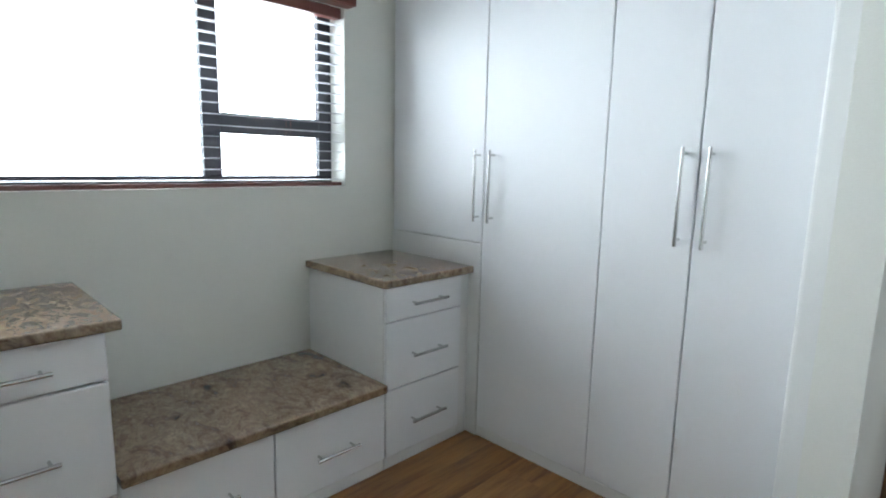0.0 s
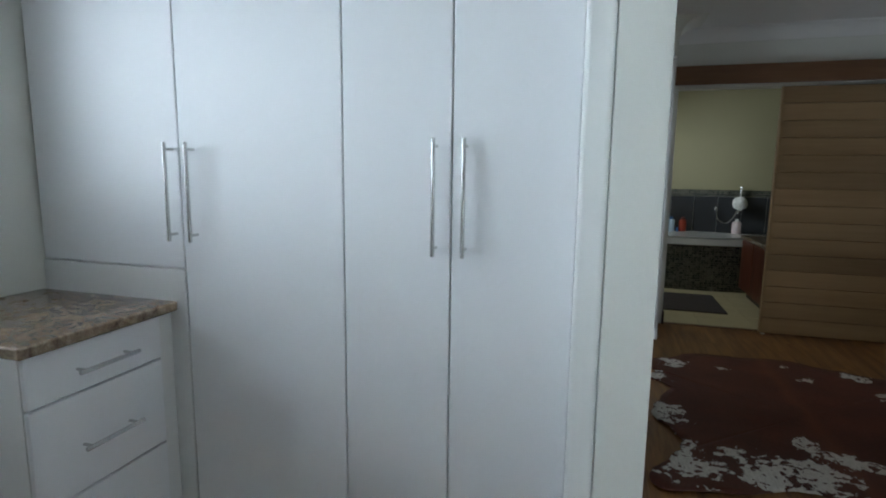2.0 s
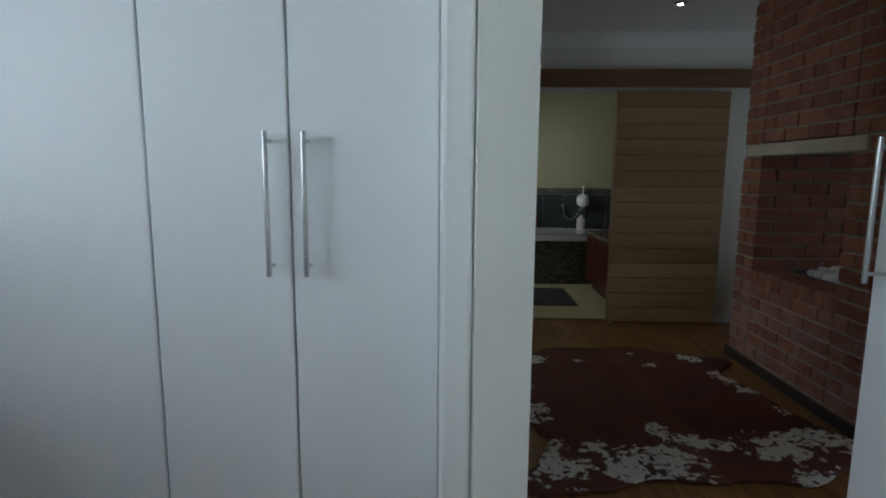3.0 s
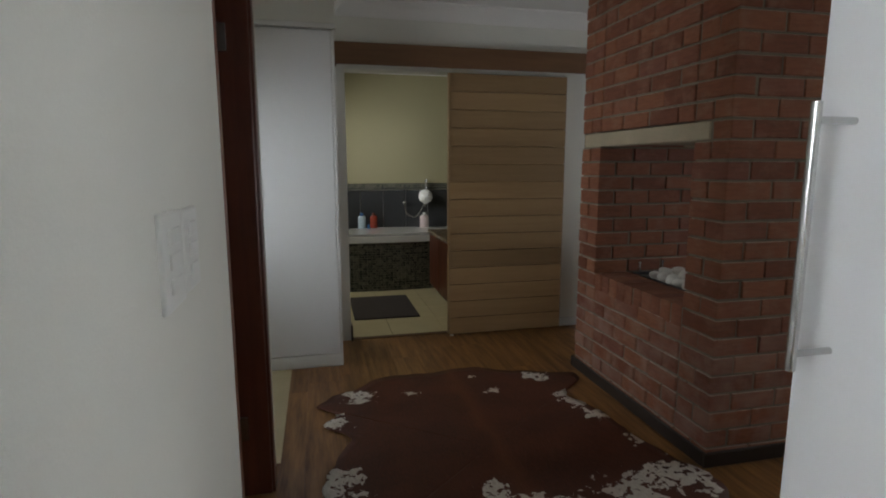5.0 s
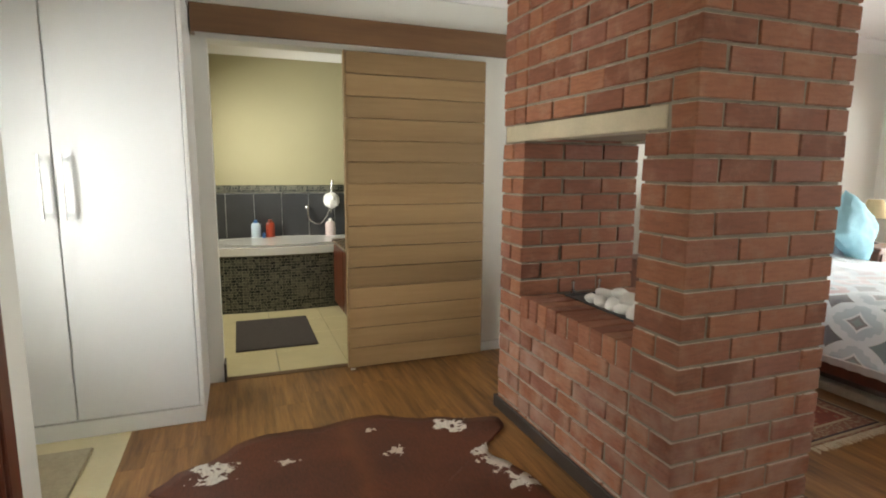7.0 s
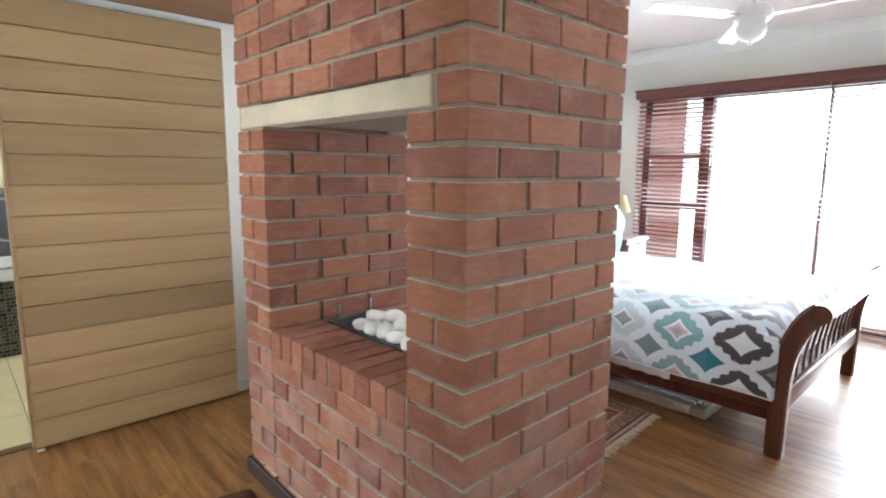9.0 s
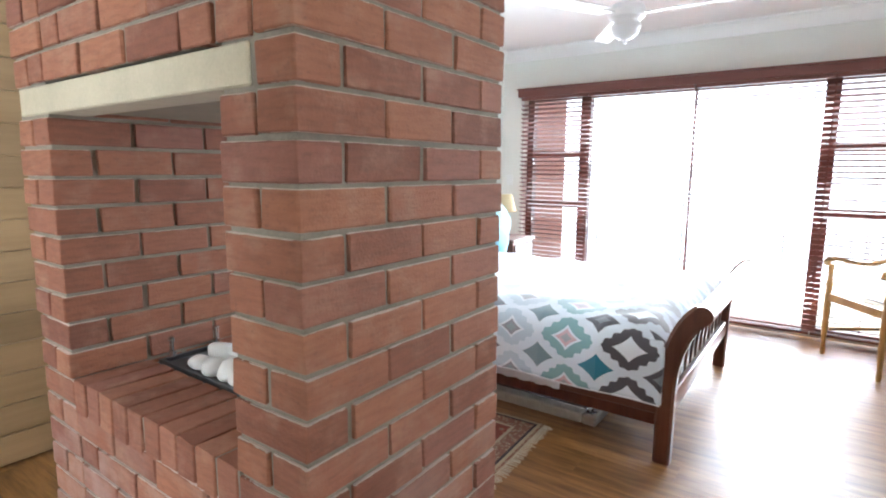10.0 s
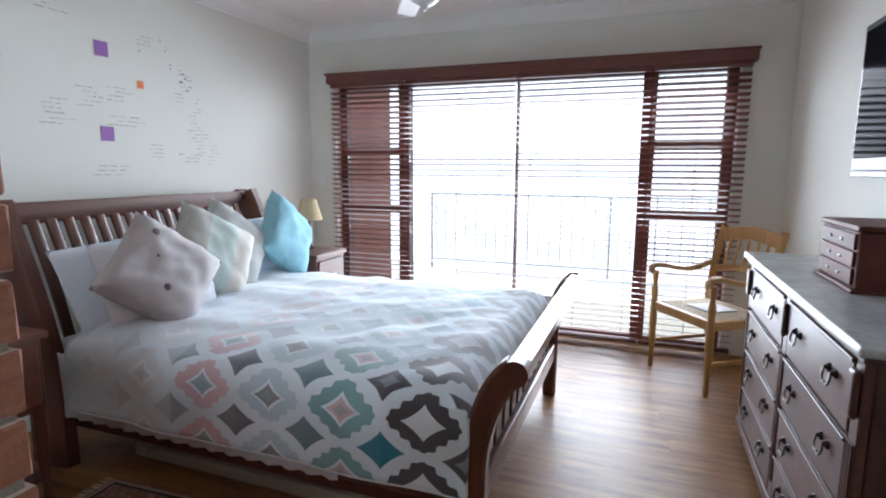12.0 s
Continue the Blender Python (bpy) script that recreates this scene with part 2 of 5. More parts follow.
def mosaic_material():
    m, nt, b = nodes_of("dark_mosaic")
    v = coords(nt, shift=False)
    br = put(nt, "ShaderNodeTexBrick", Scale=1.0, Brick_Width=0.045, Row_Height=0.026, Mortar_Size=0.0022, Color1=(0.02, 0.025, 0.025, 1), Color2=(0.16, 0.16, 0.12, 1), Mortar=(0.22, 0.21, 0.17, 1), Bias=-0.25)
    br.offset = 0.37
    br.squash, br.squash_frequency = 0.6, 2
    sep = nt.nodes.new("ShaderNodeSeparateXYZ")
    com = nt.nodes.new("ShaderNodeCombineXYZ")
    nt.links.new(v, sep.inputs[0])
    nt.links.new(math_node(nt, "ADD", sep.outputs[0], sep.outputs[1]), com.inputs[0])
    nt.links.new(sep.outputs[2], com.inputs[1])
    nt.links.new(com.outputs[0], br.inputs["Vector"])
    nt.links.new(br.outputs["Color"], b.inputs["Base Color"])
    b.inputs["Roughness"].default_value = 0.2
    bumped(nt, b, br.outputs["Fac"], -0.4, 0.002)
    return m


def glow(name, color, strength):
    m, nt, b = nodes_of(name)
    b.inputs["Base Color"].default_value = (0.8, 0.8, 0.8, 1)
    b.inputs["Emission Color"].default_value = (*color, 1)
    b.inputs["Emission Strength"].default_value = strength
    return m


def glass_material():
    m, nt, b = nodes_of("window_glass")
    b.inputs["Transmission Weight"].default_value = 1.0
    b.inputs["Roughness"].default_value = 0.0
    b.inputs["IOR"].default_value = 1.1
    return m


BRICK, BRICK_CLEAN = brick_material("red_brick", True), brick_material("clean_red_brick", False)
GRANITE, HIDE, MOSAIC, GLASS = granite_material(), cowhide_material(), mosaic_material(), glass_material()
HAZE = glow("bright_hazy_sky", (0.93, 0.97, 1.0), 1.25)
HAZE_W = glow("bright_hazy_sky_west", (0.90, 0.95, 1.0), 15.5)

# ---- mesh helpers ----


def box(bm, x0, x1, y0, y1, z0, z1, bevel=0.0, seg=1, m=None):
    r = bmesh.ops.create_cube(bm, size=1.0)
    vs = r["verts"]
    bmesh.ops.scale(bm, vec=(x1 - x0, y1 - y0, z1 - z0), verts=vs)
    bmesh.ops.translate(bm, vec=((x0 + x1) / 2, (y0 + y1) / 2, (z0 + z1) / 2), verts=vs)
    if bevel:
        es = list({e for v in vs for e in v.link_edges})
        r = bmesh.ops.bevel(bm, geom=es, offset=bevel, segments=seg, affect="EDGES", profile=0.5)
        vs = list({v for f in r["faces"] for v in f.verts} | {v for v in vs if v.is_valid})
    if m:
        bmesh.ops.transform(bm, matrix=m, verts=vs)
    return vs


def rod(bm, a, b, r0, r1=None, n=12):
    """A round bar from a to b."""
    a, b = Vector(a), Vector(b)
    d = b - a
    m = Matrix.Translation((a + b) / 2) @ d.to_track_quat("Z", "Y").to_matrix().to_4x4()
    return bmesh.ops.create_cone(bm, cap_ends=True, segments=n, radius1=r0, radius2=r0 if r1 is None else r1, depth=d.length, matrix=m)["verts"]


def lathe(bm, profile, n=20, centre=(0, 0, 0)):
    """A turned body from (radius, height) pairs."""
    rings = []
    for r, z in profile:
        rings.append([bm.verts.new((centre[0] + r * math.cos(2 * math.pi * i / n), centre[1] + r * math.sin(2 * math.pi * i / n), centre[2] + z)) for i in range(n)])
    for p, q in zip(rings, rings[1:]):
        for i in range(n):
            bm.faces.new((p[i], p[(i + 1) % n], q[(i + 1) % n], q[i]))
    bm.faces.new(list(reversed(rings[0])))
    bm.faces.new(rings[-1])


def sweep(bm, path, half, flat=None, n=4):
    """A bar along a path in one plane; half: (across, up) half sizes; flat: the plane's normal."""
    flat = Vector(flat or (1, 0, 0)).normalized()
    pts = [Vector(p) for p in path]
    rings = []
    for i, p in enumerate(pts):
        d = (pts[min(i + 1, len(pts) - 1)] - pts[max(i - 1, 0)]).normalized()
        up = d.cross(flat).normalized()
        h = half(i / (len(pts) - 1)) if callable(half) else half
        rings.append([bm.verts.new(p + flat * h[0] * s + up * h[1] * t) for s, t in ((-1, -0.7), (-0.7, -1), (0.7, -1), (1, -0.7), (1, 0.7), (0.7, 1), (-0.7, 1), (-1, 0.7))])
    for p, q in zip(rings, rings[1:]):
        for i in range(8):
            bm.faces.new((p[i], p[(i + 1) % 8], q[(i + 1) % 8], q[i]))
    bm.faces.new(list(reversed(rings[0])))
    bm.faces.new(rings[-1])


def curve_pts(keys, n=20):
    """A smooth line through the keys."""
    keys = [Vector(k) for k in keys]
    out = []
    for i in range(n + 1):
        t = i / n * (len(keys) - 1)
        k = min(int(t), len(keys) - 2)
        f = t - k
        p0, p1, p2, p3 = keys[max(k - 1, 0)], keys[k], keys[k + 1], keys[min(k + 2, len(keys) - 1)]
        out.append(0.5 * (2 * p1 + (p2 - p0) * f + (2 * p0 - 5 * p1 + 4 * p2 - p3) * f * f + (3 * p1 - p0 - 3 * p2 + p3) * f ** 3))
    return out


def mesh_of(name, bm, material, smooth=False):
    bmesh.ops.recalc_face_normals(bm, faces=bm.faces)
    me = bpy.data.meshes.new(name)
    bm.to_mesh(me)
    bm.free()
    for m in material if isinstance(material, (list, tuple)) else [material]:
        me.materials.append(m)
    if smooth:
        me.shade_smooth()
        me.set_sharp_from_angle(angle=radians(35))
    return me


def part(name, bm, material, parent=None, label="", smooth=False, at=None):
    ob = new(name, mesh_of(name, bm, material, smooth))
    ob.parent = parent
    if at:
        ob.location = at
    return tagged(ob, label)


def part_box(name, dims, material, parent=None, label="", bevel=0.003, seg=1, at=None):
    bm = bmesh.new()
    box(bm, *dims, bevel, seg)
    return part(name, bm, material, parent, label, at=at)


def thing(name, label, category, at=(0, 0, 0), group="", kind=""):
    ob = new(name)
    ob.empty_display_size = 0.1
    ob.location = at
    return tagged(ob, label, category, group, kind)


def setting(name, bm_or_dims, material, label="", category="", bevel=0.0):
    bm = bm_or_dims
    if isinstance(bm, tuple):
        bm = bmesh.new()
        box(bm, *bm_or_dims, bevel)
    return tagged(new(name, mesh_of(name, bm, material)), label, category, kind="structure")


def wall_with_hole(name, axis, at0, at1, a0, a1, z0, z1, holes, material, label):
    """A wall across an axis, between at0 and at1 thick, along a0..a1, with holes (b0, b1, c0, c1)."""
    bm = bmesh.new()

    def blk(b0, b1, c0, c1):
        if b1 - b0 > 1e-4 and c1 - c0 > 1e-4:
            if axis == "x":
                box(bm, at0, at1, b0, b1, c0, c1)
            else:
                box(bm, b0, b1, at0, at1, c0, c1)

    cur = a0
    for b0, b1, c0, c1 in sorted(holes):
        blk(cur, b0, z0, z1)
        blk(b0, b1, z0, c0)
        blk(b0, b1, c1, z1)
        cur = b1
    blk(cur, a1, z0, z1)
    return tagged(new(name, mesh_of(name, bm, material)), label, "wall", kind="structure")


CEILING = 2.50
NORTH = 5.39
EAST = 6.27
SOUTH = 1.66

# ---- walls, floors, ceilings ----
floor = setting("floor", (-3.4, 7.6, -2.0, 5.46, -0.25, -0.012), GROUT, "brown laminate plank floor through bedroom and dressing room", "floor")
wall_with_hole("wall_north", "y", NORTH, NORTH + 0.15, -1.2, EAST + 0.25, 0, 2.7, [(0.32, 1.27, -0.2, 2.04)], WALL, "off-white painted wall with the bathroom doorway")
wall_with_hole("wall_east", "x", EAST, EAST + 0.25, SOUTH - 0.2, NORTH, 0, 2.7, [(1.98, 5.14, -0.2, 2.06)], WALL, "off-white painted wall with wide glazed doors")
setting("wall_south", (0.86, EAST, SOUTH - 0.2, SOUTH, 0, 2.7), WALL, "off-white painted wall behind the chest of drawers", "wall")
wall_with_hole("wall_west", "x", -2.52, -2.30, -1.6, 2.36, 0, 2.7, [(-0.85, 1.555, 1.225, 2.13)], WALL, "off-white painted wall with a window over the bench", )
setting("wall_dressing_north", (-2.30, -0.236, 2.36, 2.46, 0, 2.7), WALL, "plain wall behind the wardrobes", "wall")
setting("wall_dressing_south", (-2.52, 1.6, -1.7, -1.6, 0, 2.7), WALL, "plain off-white wall of the dressing room", "wall")
setting("wall_dressing_east", (1.5, 1.6, -1.6, SOUTH - 0.2, 0, 2.7), WALL, "plain off-white wall of the dressing room", "wall")
wall_with_hole("wall_passage", "x", -0.235, -0.124, 1.585, 3.69, 0, 2.7, [(2.72, 3.50, -0.2, 2.07)], WALL, "off-white painted wall with a dark timber door")
# the hole is out of view, assumed to let light onto closet and tiles
wall_with_hole("wall_closet", "x", -1.2, -1.05, 2.46, NORTH, 0, 2.7, [(3.76, 4.33, 0.95, 1.66)], WALL, "plain wall of the tiled lobby with an assumed unseen opening")
setting("wall_lobby", (-1.05, -0.235, 3.55, 3.69, 0, 2.7), WALL, "plain wall of the tiled lobby", "wall")
ceiling = setting("ceiling", (-2.52, EAST + 0.25, -1.7, NORTH, CEILING, CEILING + 0.1), CEIL, "white plastered ceiling", "ceiling")


# ---- bathroom shell ----
setting("bathroom_floor_bed", (-0.5, 2.6, NORTH + 0.06, 7.95, -0.25, -0.012), GROUT, "cream tiled bathroom floor", "floor")
wall_with_hole("wall_bath_west", "x", -0.35, -0.25, NORTH + 0.15, 7.9, 0, 2.7, [(6.25, 7.15, 1.2, 2.0)], YELLOW, "yellow painted bathroom wall")
setting("wall_bath_north", (-0.35, 2.6, 7.77, 7.92, 0, 2.7), YELLOW, "yellow painted wall above dark tiles", "wall")
setting("wall_bath_east", (2.45, 2.6, NORTH + 0.15, 7.77, 0, 2.7), YELLOW, "yellow painted bathroom wall", "wall")
setting("ceiling_bathroom", (-0.35, 2.6, NORTH, 7.92, CEILING, CEILING + 0.1), CEIL, "white bathroom ceiling", "ceiling")
setting("lobby_floor", (-1.05, -0.105, 3.69, 5.39, -0.012, 0.002), TILE_F, "cream tiles in the lobby beside the wood floor", "floor")


def cornice(name, run, flip, label="white moulded plaster cornice"):
    """A coved moulding along a run ((x0, y0), (x1, y1)); flip: the way into the room."""
    bm = bmesh.new()
    prof = [(0, -0.105), (0.012, -0.105), (0.018, -0.09), (0.03, -0.07), (0.05, -0.045), (0.075, -0.025), (0.095, -0.016), (0.105, -0.012), (0.105, 0), (0, 0)]
    (x0, y0), (x1, y1) = run
    ends = []
    for x, y, s in ((x0, y0, 0), (x1, y1, 0)):
        ends.append([bm.verts.new((x + flip[0] * o, y + flip[1] * o, CEILING + z)) for o, z in prof])
    n = len(prof)
    for i in range(n):
        bm.faces.new((ends[0][i], ends[0][(i + 1) % n], ends[1][(i + 1) % n], ends[1][i]))
    bm.faces.new(ends[0])
    bm.faces.new(list(reversed(ends[1])))
    return tagged(new(name, mesh_of(name, bm, CEIL)), label, "cornice", kind="structure")


cornice("trim_cornice_north", ((0.24, NORTH), (EAST, NORTH)), (0, -1))
cornice("trim_cornice_east", ((EAST, SOUTH), (EAST, NORTH)), (-1, 0))
cornice("trim_cornice_south", ((0.86, SOUTH), (EAST, SOUTH)), (0, 1))
cornice("trim_cornice_bath", ((-0.25, 7.77), (2.45, 7.77)), (0, -1))
cornice("trim_cornice_passage", ((-0.127, 1.5), (-0.127, 3.69)), (1, 0))
setting("baseboard_north", (2.05, EAST, NORTH - 0.015, NORTH, 0, 0.07), PANEL, "white painted skirting board", "skirting", 0.003)

# ---- brick fireplace ----
BX, BY, PITCH, JOINT = 1.762, 3.229, 0.0857, 0.012
BL, BW, BH = 0.222, 0.106, 0.0750


def brick_mesh(l, w, h, seed, material=None):
    rnd = random.Random(seed)
    bm = bmesh.new()
    box(bm, 0, l, 0, w, 0, h, 0.0035)
    for v in bm.verts:
        v.co += Vector([rnd.uniform(-0.0018, 0.0018) for _ in range(3)])
    return mesh_of("brick", bm, material or BRICK)


LONG = [brick_mesh(BL, BW, BH, k) for k in range(4)]
TURNED = [brick_mesh(BW, BL, BH, 10 + k) for k in range(3)]
SIDE = [brick_mesh(BW, BL, BH, 10 + k) for k in range(3)]
HALF = [brick_mesh(BW, BW, BH, 20 + k) for k in range(2)]
EDGE = [brick_mesh(BL, BH, BW, 30 + k, BRICK_CLEAN) for k in range(2)]
fireplace = thing("brick_fireplace", "red face-brick double-sided fireplace column with a concrete lintel", "fireplace", (BX, BY, 0))
STEP = BL + JOINT
DX, DY = 3 * STEP - JOINT, 2 * (2 * BW + JOINT) + JOINT * 2 + 3.5 * STEP - JOINT
PIL = 2 * BW + JOINT
NORTHP = DY - PIL
laid = []
for k in range(29):
    z = k * PITCH
    for y0 in (0.0, NORTHP):
        near = y0 == 0.0
        if k % 2 == 0:
            for i in range(3):
                for j in range(2):
                    laid.append((LONG, i * STEP, y0 + j * (BW + JOINT), z, near or i == 0 or (j == 0 and k < 19)))
        else:
            if k == 17 and near:
                laid.append((HALF, 0, y0, z, True))
                laid.append((HALF, DX - BW, y0, z, True))
            elif k != 17:
                laid.append((TURNED, 0, y0, z, True))
                laid.append((TURNED, DX - BW, y0, z, near))
            for i in range(2):
                for j in range(2):
                    laid.append((LONG, BW + JOINT + i * STEP, y0 + j * (BW + JOINT), z, near and (j == 0 or 7 < k < 18)))
    if k < 7 or k > 17:
        y = PIL + JOINT
        order = (1, 0, 0, 0) if k % 2 == 0 else (0, 0, 0, 1)
        for h in order:
            for x in (0.0, DX - BW):
                laid.append((HALF if h else SIDE, x, y, z, x == 0.0))
            y += (BW if h else BL) + JOINT
count = 10
span = NORTHP - PIL
for i in range(count):
    y = PIL + JOINT / 2 + i * (span - JOINT) / count
    laid.append((EDGE, 0.0, y + 0.004, 8 * PITCH - BW, True))
    laid.append((EDGE, DX - BL, y + 0.004, 8 * PITCH - BW, False))
rest = bmesh.new()
single = 0
rb = random.Random(5)
for kinds, x, y, z, wanted in laid:
    me = rb.choice(kinds)
    off = Vector((rb.uniform(-0.003, 0.003), rb.uniform(-0.003, 0.003), rb.uniform(-0.0015, 0.0015)))
    if wanted and single < 318:
        ob = new("brick", me)
        ob.parent, ob.location = fireplace, Vector((x, y, z)) + off
        single += 1
    else:
        n0 = len(rest.verts)
        rest.from_mesh(me)
        rest.verts.ensure_lookup_table()
        for v in rest.verts[n0:]:
            v.co += Vector((x, y, z)) + off
tagged(part("bricks_beyond", rest, BRICK_CLEAN, fireplace), kind="stuff")
bm = bmesh.new()
R = 0.009
for y0 in (0.0, NORTHP):
    box(bm, R, DX - R, y0 + R, y0 + PIL - R, 0, CEILING)
box(bm, R, DX - R, PIL - R, NORTHP + R, 0, 8 * PITCH - BW + 0.004)
box(bm, BL + 0.004, DX - BL - 0.004, PIL - R, NORTHP + R, 0.3, 0.665)
box(bm, R, DX - R, PIL - R, NORTHP + R, 18 * PITCH, CEILING)
for i in range(count + 1):
    y = PIL + JOINT / 2 + i * (span - JOINT) / count
    for x in (0.006, DX - BL + 0.003):
        box(bm, x, x + BL - 0.009, y - 0.006, y + 0.005, 8 * PITCH - BW, 8 * PITCH - 0.006)
part("mortar", bm, MORTAR, fireplace, "grey recessed mortar")
for x in (0.002, DX - BW - 0.002):
    part_box("lintel", (x, x + BW, 0.128, DY - 0.028, 17 * PITCH, 18 * PITCH - 0.008), CONCRETE, fireplace, "cream concrete lintel", 0.004)
part_box("soffit", (BW, DX - BW, PIL, NORTHP, 17 * PITCH + 0.01, 18 * PITCH + 0.01), plain("stained_board", (0.20, 0.15, 0.09), 0.9, var=0.2), fireplace, "tan stained soffit board")
for d in ((-0.018, DX + 0.018, -0.018, -0.001, 0, 0.068), (-0.018, DX + 0.018, DY + 0.001, DY + 0.018, 0, 0.068), (-0.018, -0.001, -0.001, DY + 0.001, 0, 0.068), (DX + 0.001, DX + 0.018, -0.001, DY + 0.001, 0, 0.068)):
    part_box("skirting", d, SKIRT, fireplace, "dark timber skirting", 0.003)

# fire tray with pebbles
STEEL_D = plain("blackened_steel", (0.10, 0.10, 0.102), 0.45, 0.8, var=0.2, scale=20)
tray = thing("fire_tray", "dark steel gas fire tray set into the hearth", "fire tray", (BX + 0.235, BY + PIL + 0.04, 0.665))
bm = bmesh.new()
TW, TL = DX - 0.47, span - 0.08
box(bm, 0, TW, 0, TL, 0, 0.008)
for d in ((0, 0.012, 0, TL), (TW - 0.012, TW, 0, TL), (0.012, TW - 0.012, 0, 0.012), (0.012, TW - 0.012, TL - 0.012, TL)):
    box(bm, *d, 0.008, 0.022)
part("pan", bm, STEEL_D, tray)
for x, y in ((0.03, TL - 0.03), (TW - 0.03, TL - 0.03), (0.03, 0.05)):
    bm = bmesh.new()
    lathe(bm, [(0.011, 0), (0.011, 0.02), (0.007, 0.022), (0.007, 0.05), (0.010, 0.052), (0.010, 0.064), (0.004, 0.068)], 10, (x, y, 0.03))
    part("knob", bm, CHROME, tray, "bright steel nozzle", True)
PEBBLE = plain("white_pebble", (0.66, 0.63, 0.58), 0.7, var=0.12, scale=14, bump=0.3)


def pebble_mesh(seed):
    bm = bmesh.new()
    bmesh.ops.create_icosphere(bm, subdivisions=3, radius=1.0)
    for v in bm.verts:
        d = noise.noise(v.co * 0.9 + Vector((seed * 3.1, 0, 0))) * 0.22
        v.co *= 1 + d
        v.co.z *= 0.72
        v.co.x *= 1.25
    return mesh_of("pebble", bm, PEBBLE, True)


PEB = [pebble_mesh(k) for k in range(5)]
rp = random.Random(11)
for row in range(2):
    for i in range(8):
        x = BX + 0.29 + row * 0.085 + rp.uniform(-0.01, 0.01)
        y = BY + PIL + 0.09 + i * 0.078 + rp.uniform(-0.012, 0.012)
        s = rp.uniform(0.034, 0.044)
        ob = new("pebble", rp.choice(PEB))
        ob.matrix_world = Matrix.Translation((x, y, 0.672 + s * 0.78)) @ Euler((rp.uniform(-0.3, 0.3), rp.uniform(-0.3, 0.3), rp.uniform(0, 6))).to_matrix().to_4x4() @ Matrix.Diagonal((s, s, s, 1))
        tagged(ob, "smooth white pebble in the fire tray", "stone", "pebbles in the fire tray")
for i in range(4):
    x, y, s = BX + 0.315 + (i % 2) * 0.05, BY + PIL + 0.16 + i * 0.12, rp.uniform(0.032, 0.040)
    ob = new("pebble", rp.choice(PEB))
    ob.matrix_world = Matrix.Translation((x, y, 0.672 + s * 0.78 + 0.042)) @ Euler((0.2, rp.uniform(-0.4, 0.4), rp.uniform(0, 6))).to_matrix().to_4x4() @ Matrix.Diagonal((s, s, s, 1))
    tagged(ob, "smooth white pebble lying on other pebbles", "stone", "pebbles in the fire tray")


# ---- dressing room ----
def bar_handle(parent, a, b, out, r=0.0065, stand=0.035, inset=0.022):
    """A straight bar handle between a and b, held off its panel along out."""
    a, b, out = Vector(a), Vector(b), Vector(out)
    d = (b - a).normalized()
    bm = bmesh.new()
    rod(bm, a + out * stand, b + out * stand, r)
    for p in (a + d * inset, b - d * inset):
        rod(bm, p - out * 0.001, p + out * stand, r * 0.75, n=8)
    return part("handle", bm, CHROME, parent, "brushed steel bar handle", True)


def leaf(parent, dims, handle=None, out=(0, -1, 0), name="door", r=0.0065, stand=0.038):
    d = part_box(name, dims, WHITE, parent, "", 0.005, 3)
    if handle:
        bar_handle(d, *handle, out, r, stand)
    return d


WY = 1.865
wardrobe = thing("wardrobe", "white built-in wardrobe with tall doors and steel handles", "wardrobe", (-1.02, WY, 0))
ox = 1.02
part_box("carcass", (-2.296 + ox, -0.312 + ox, 0.022, 0.49, 0.0, 2.48), PANEL, wardrobe, bevel=0)
part_box("plinth", (-1.64 + ox, -0.312 + ox, 0.010, 0.021, 0.0, 0.055), PANEL, wardrobe, "white plinth")
part_box("fill_panel", (-2.296 + ox, -1.637 + ox, 0.002, 0.02, 0.0, 0.978), PANEL, wardrobe, "white fixed panel")
part_box("side_panel", (-0.306 + ox, -0.237 + ox, -0.20, 0.02, 0.0, 2.48), PANEL, wardrobe, "white end panel", 0.012, 3)
for x0, x1, z0, hx, h1 in ((-2.285, -1.6335, 0.983, -1.658, 1.415), (-1.6305, -1.0215, 0.06, -1.572, 1.415), (-1.0185, -0.674, 0.06, -0.718, 1.425), (-0.670, -0.314, 0.06, -0.628, 1.425)):
    leaf(wardrobe, (x0 + ox, x1 + ox, 0.0, 0.02, z0, 2.44), ((hx + ox, 0, 1.084), (hx + ox, 0, h1)))

FX = -1.692


def drawer_unit(name, label, y0, y1, top, fronts, hspan):
    """A drawer chest against the window wall; fronts: (y0, y1, z0, z1); hspan: the handle's half length."""
    t = thing(name, label, "drawers", (FX, (y0 + y1) / 2, 0))
    c = (y0 + y1) / 2
    part_box("carcass", (-0.606, -0.02, y0 - c, y1 - c, 0.0, top), PANEL, t, bevel=0)
    part_box("plinth", (-0.02, -0.010, y0 - c, y1 - c, 0.0, 0.055), PANEL, t, "white plinth")
    for f0, f1, z0, z1 in fronts:
        m, zc = (f0 + f1) / 2 - c, z0 + (z1 - z0) * 0.47
        leaf(t, (-0.019, 0.0, f0 - c + 0.002, f1 - c - 0.002, z0, z1), ((0, m - hspan, zc), (0, m + hspan, zc)), (1, 0, 0), "drawer_front", 0.0065)
    return t


def slab(name, label, dims):
    ob = part_box(name, dims, GRANITE, None, "", 0.007, 3)
    return tagged(ob, label, "worktop")


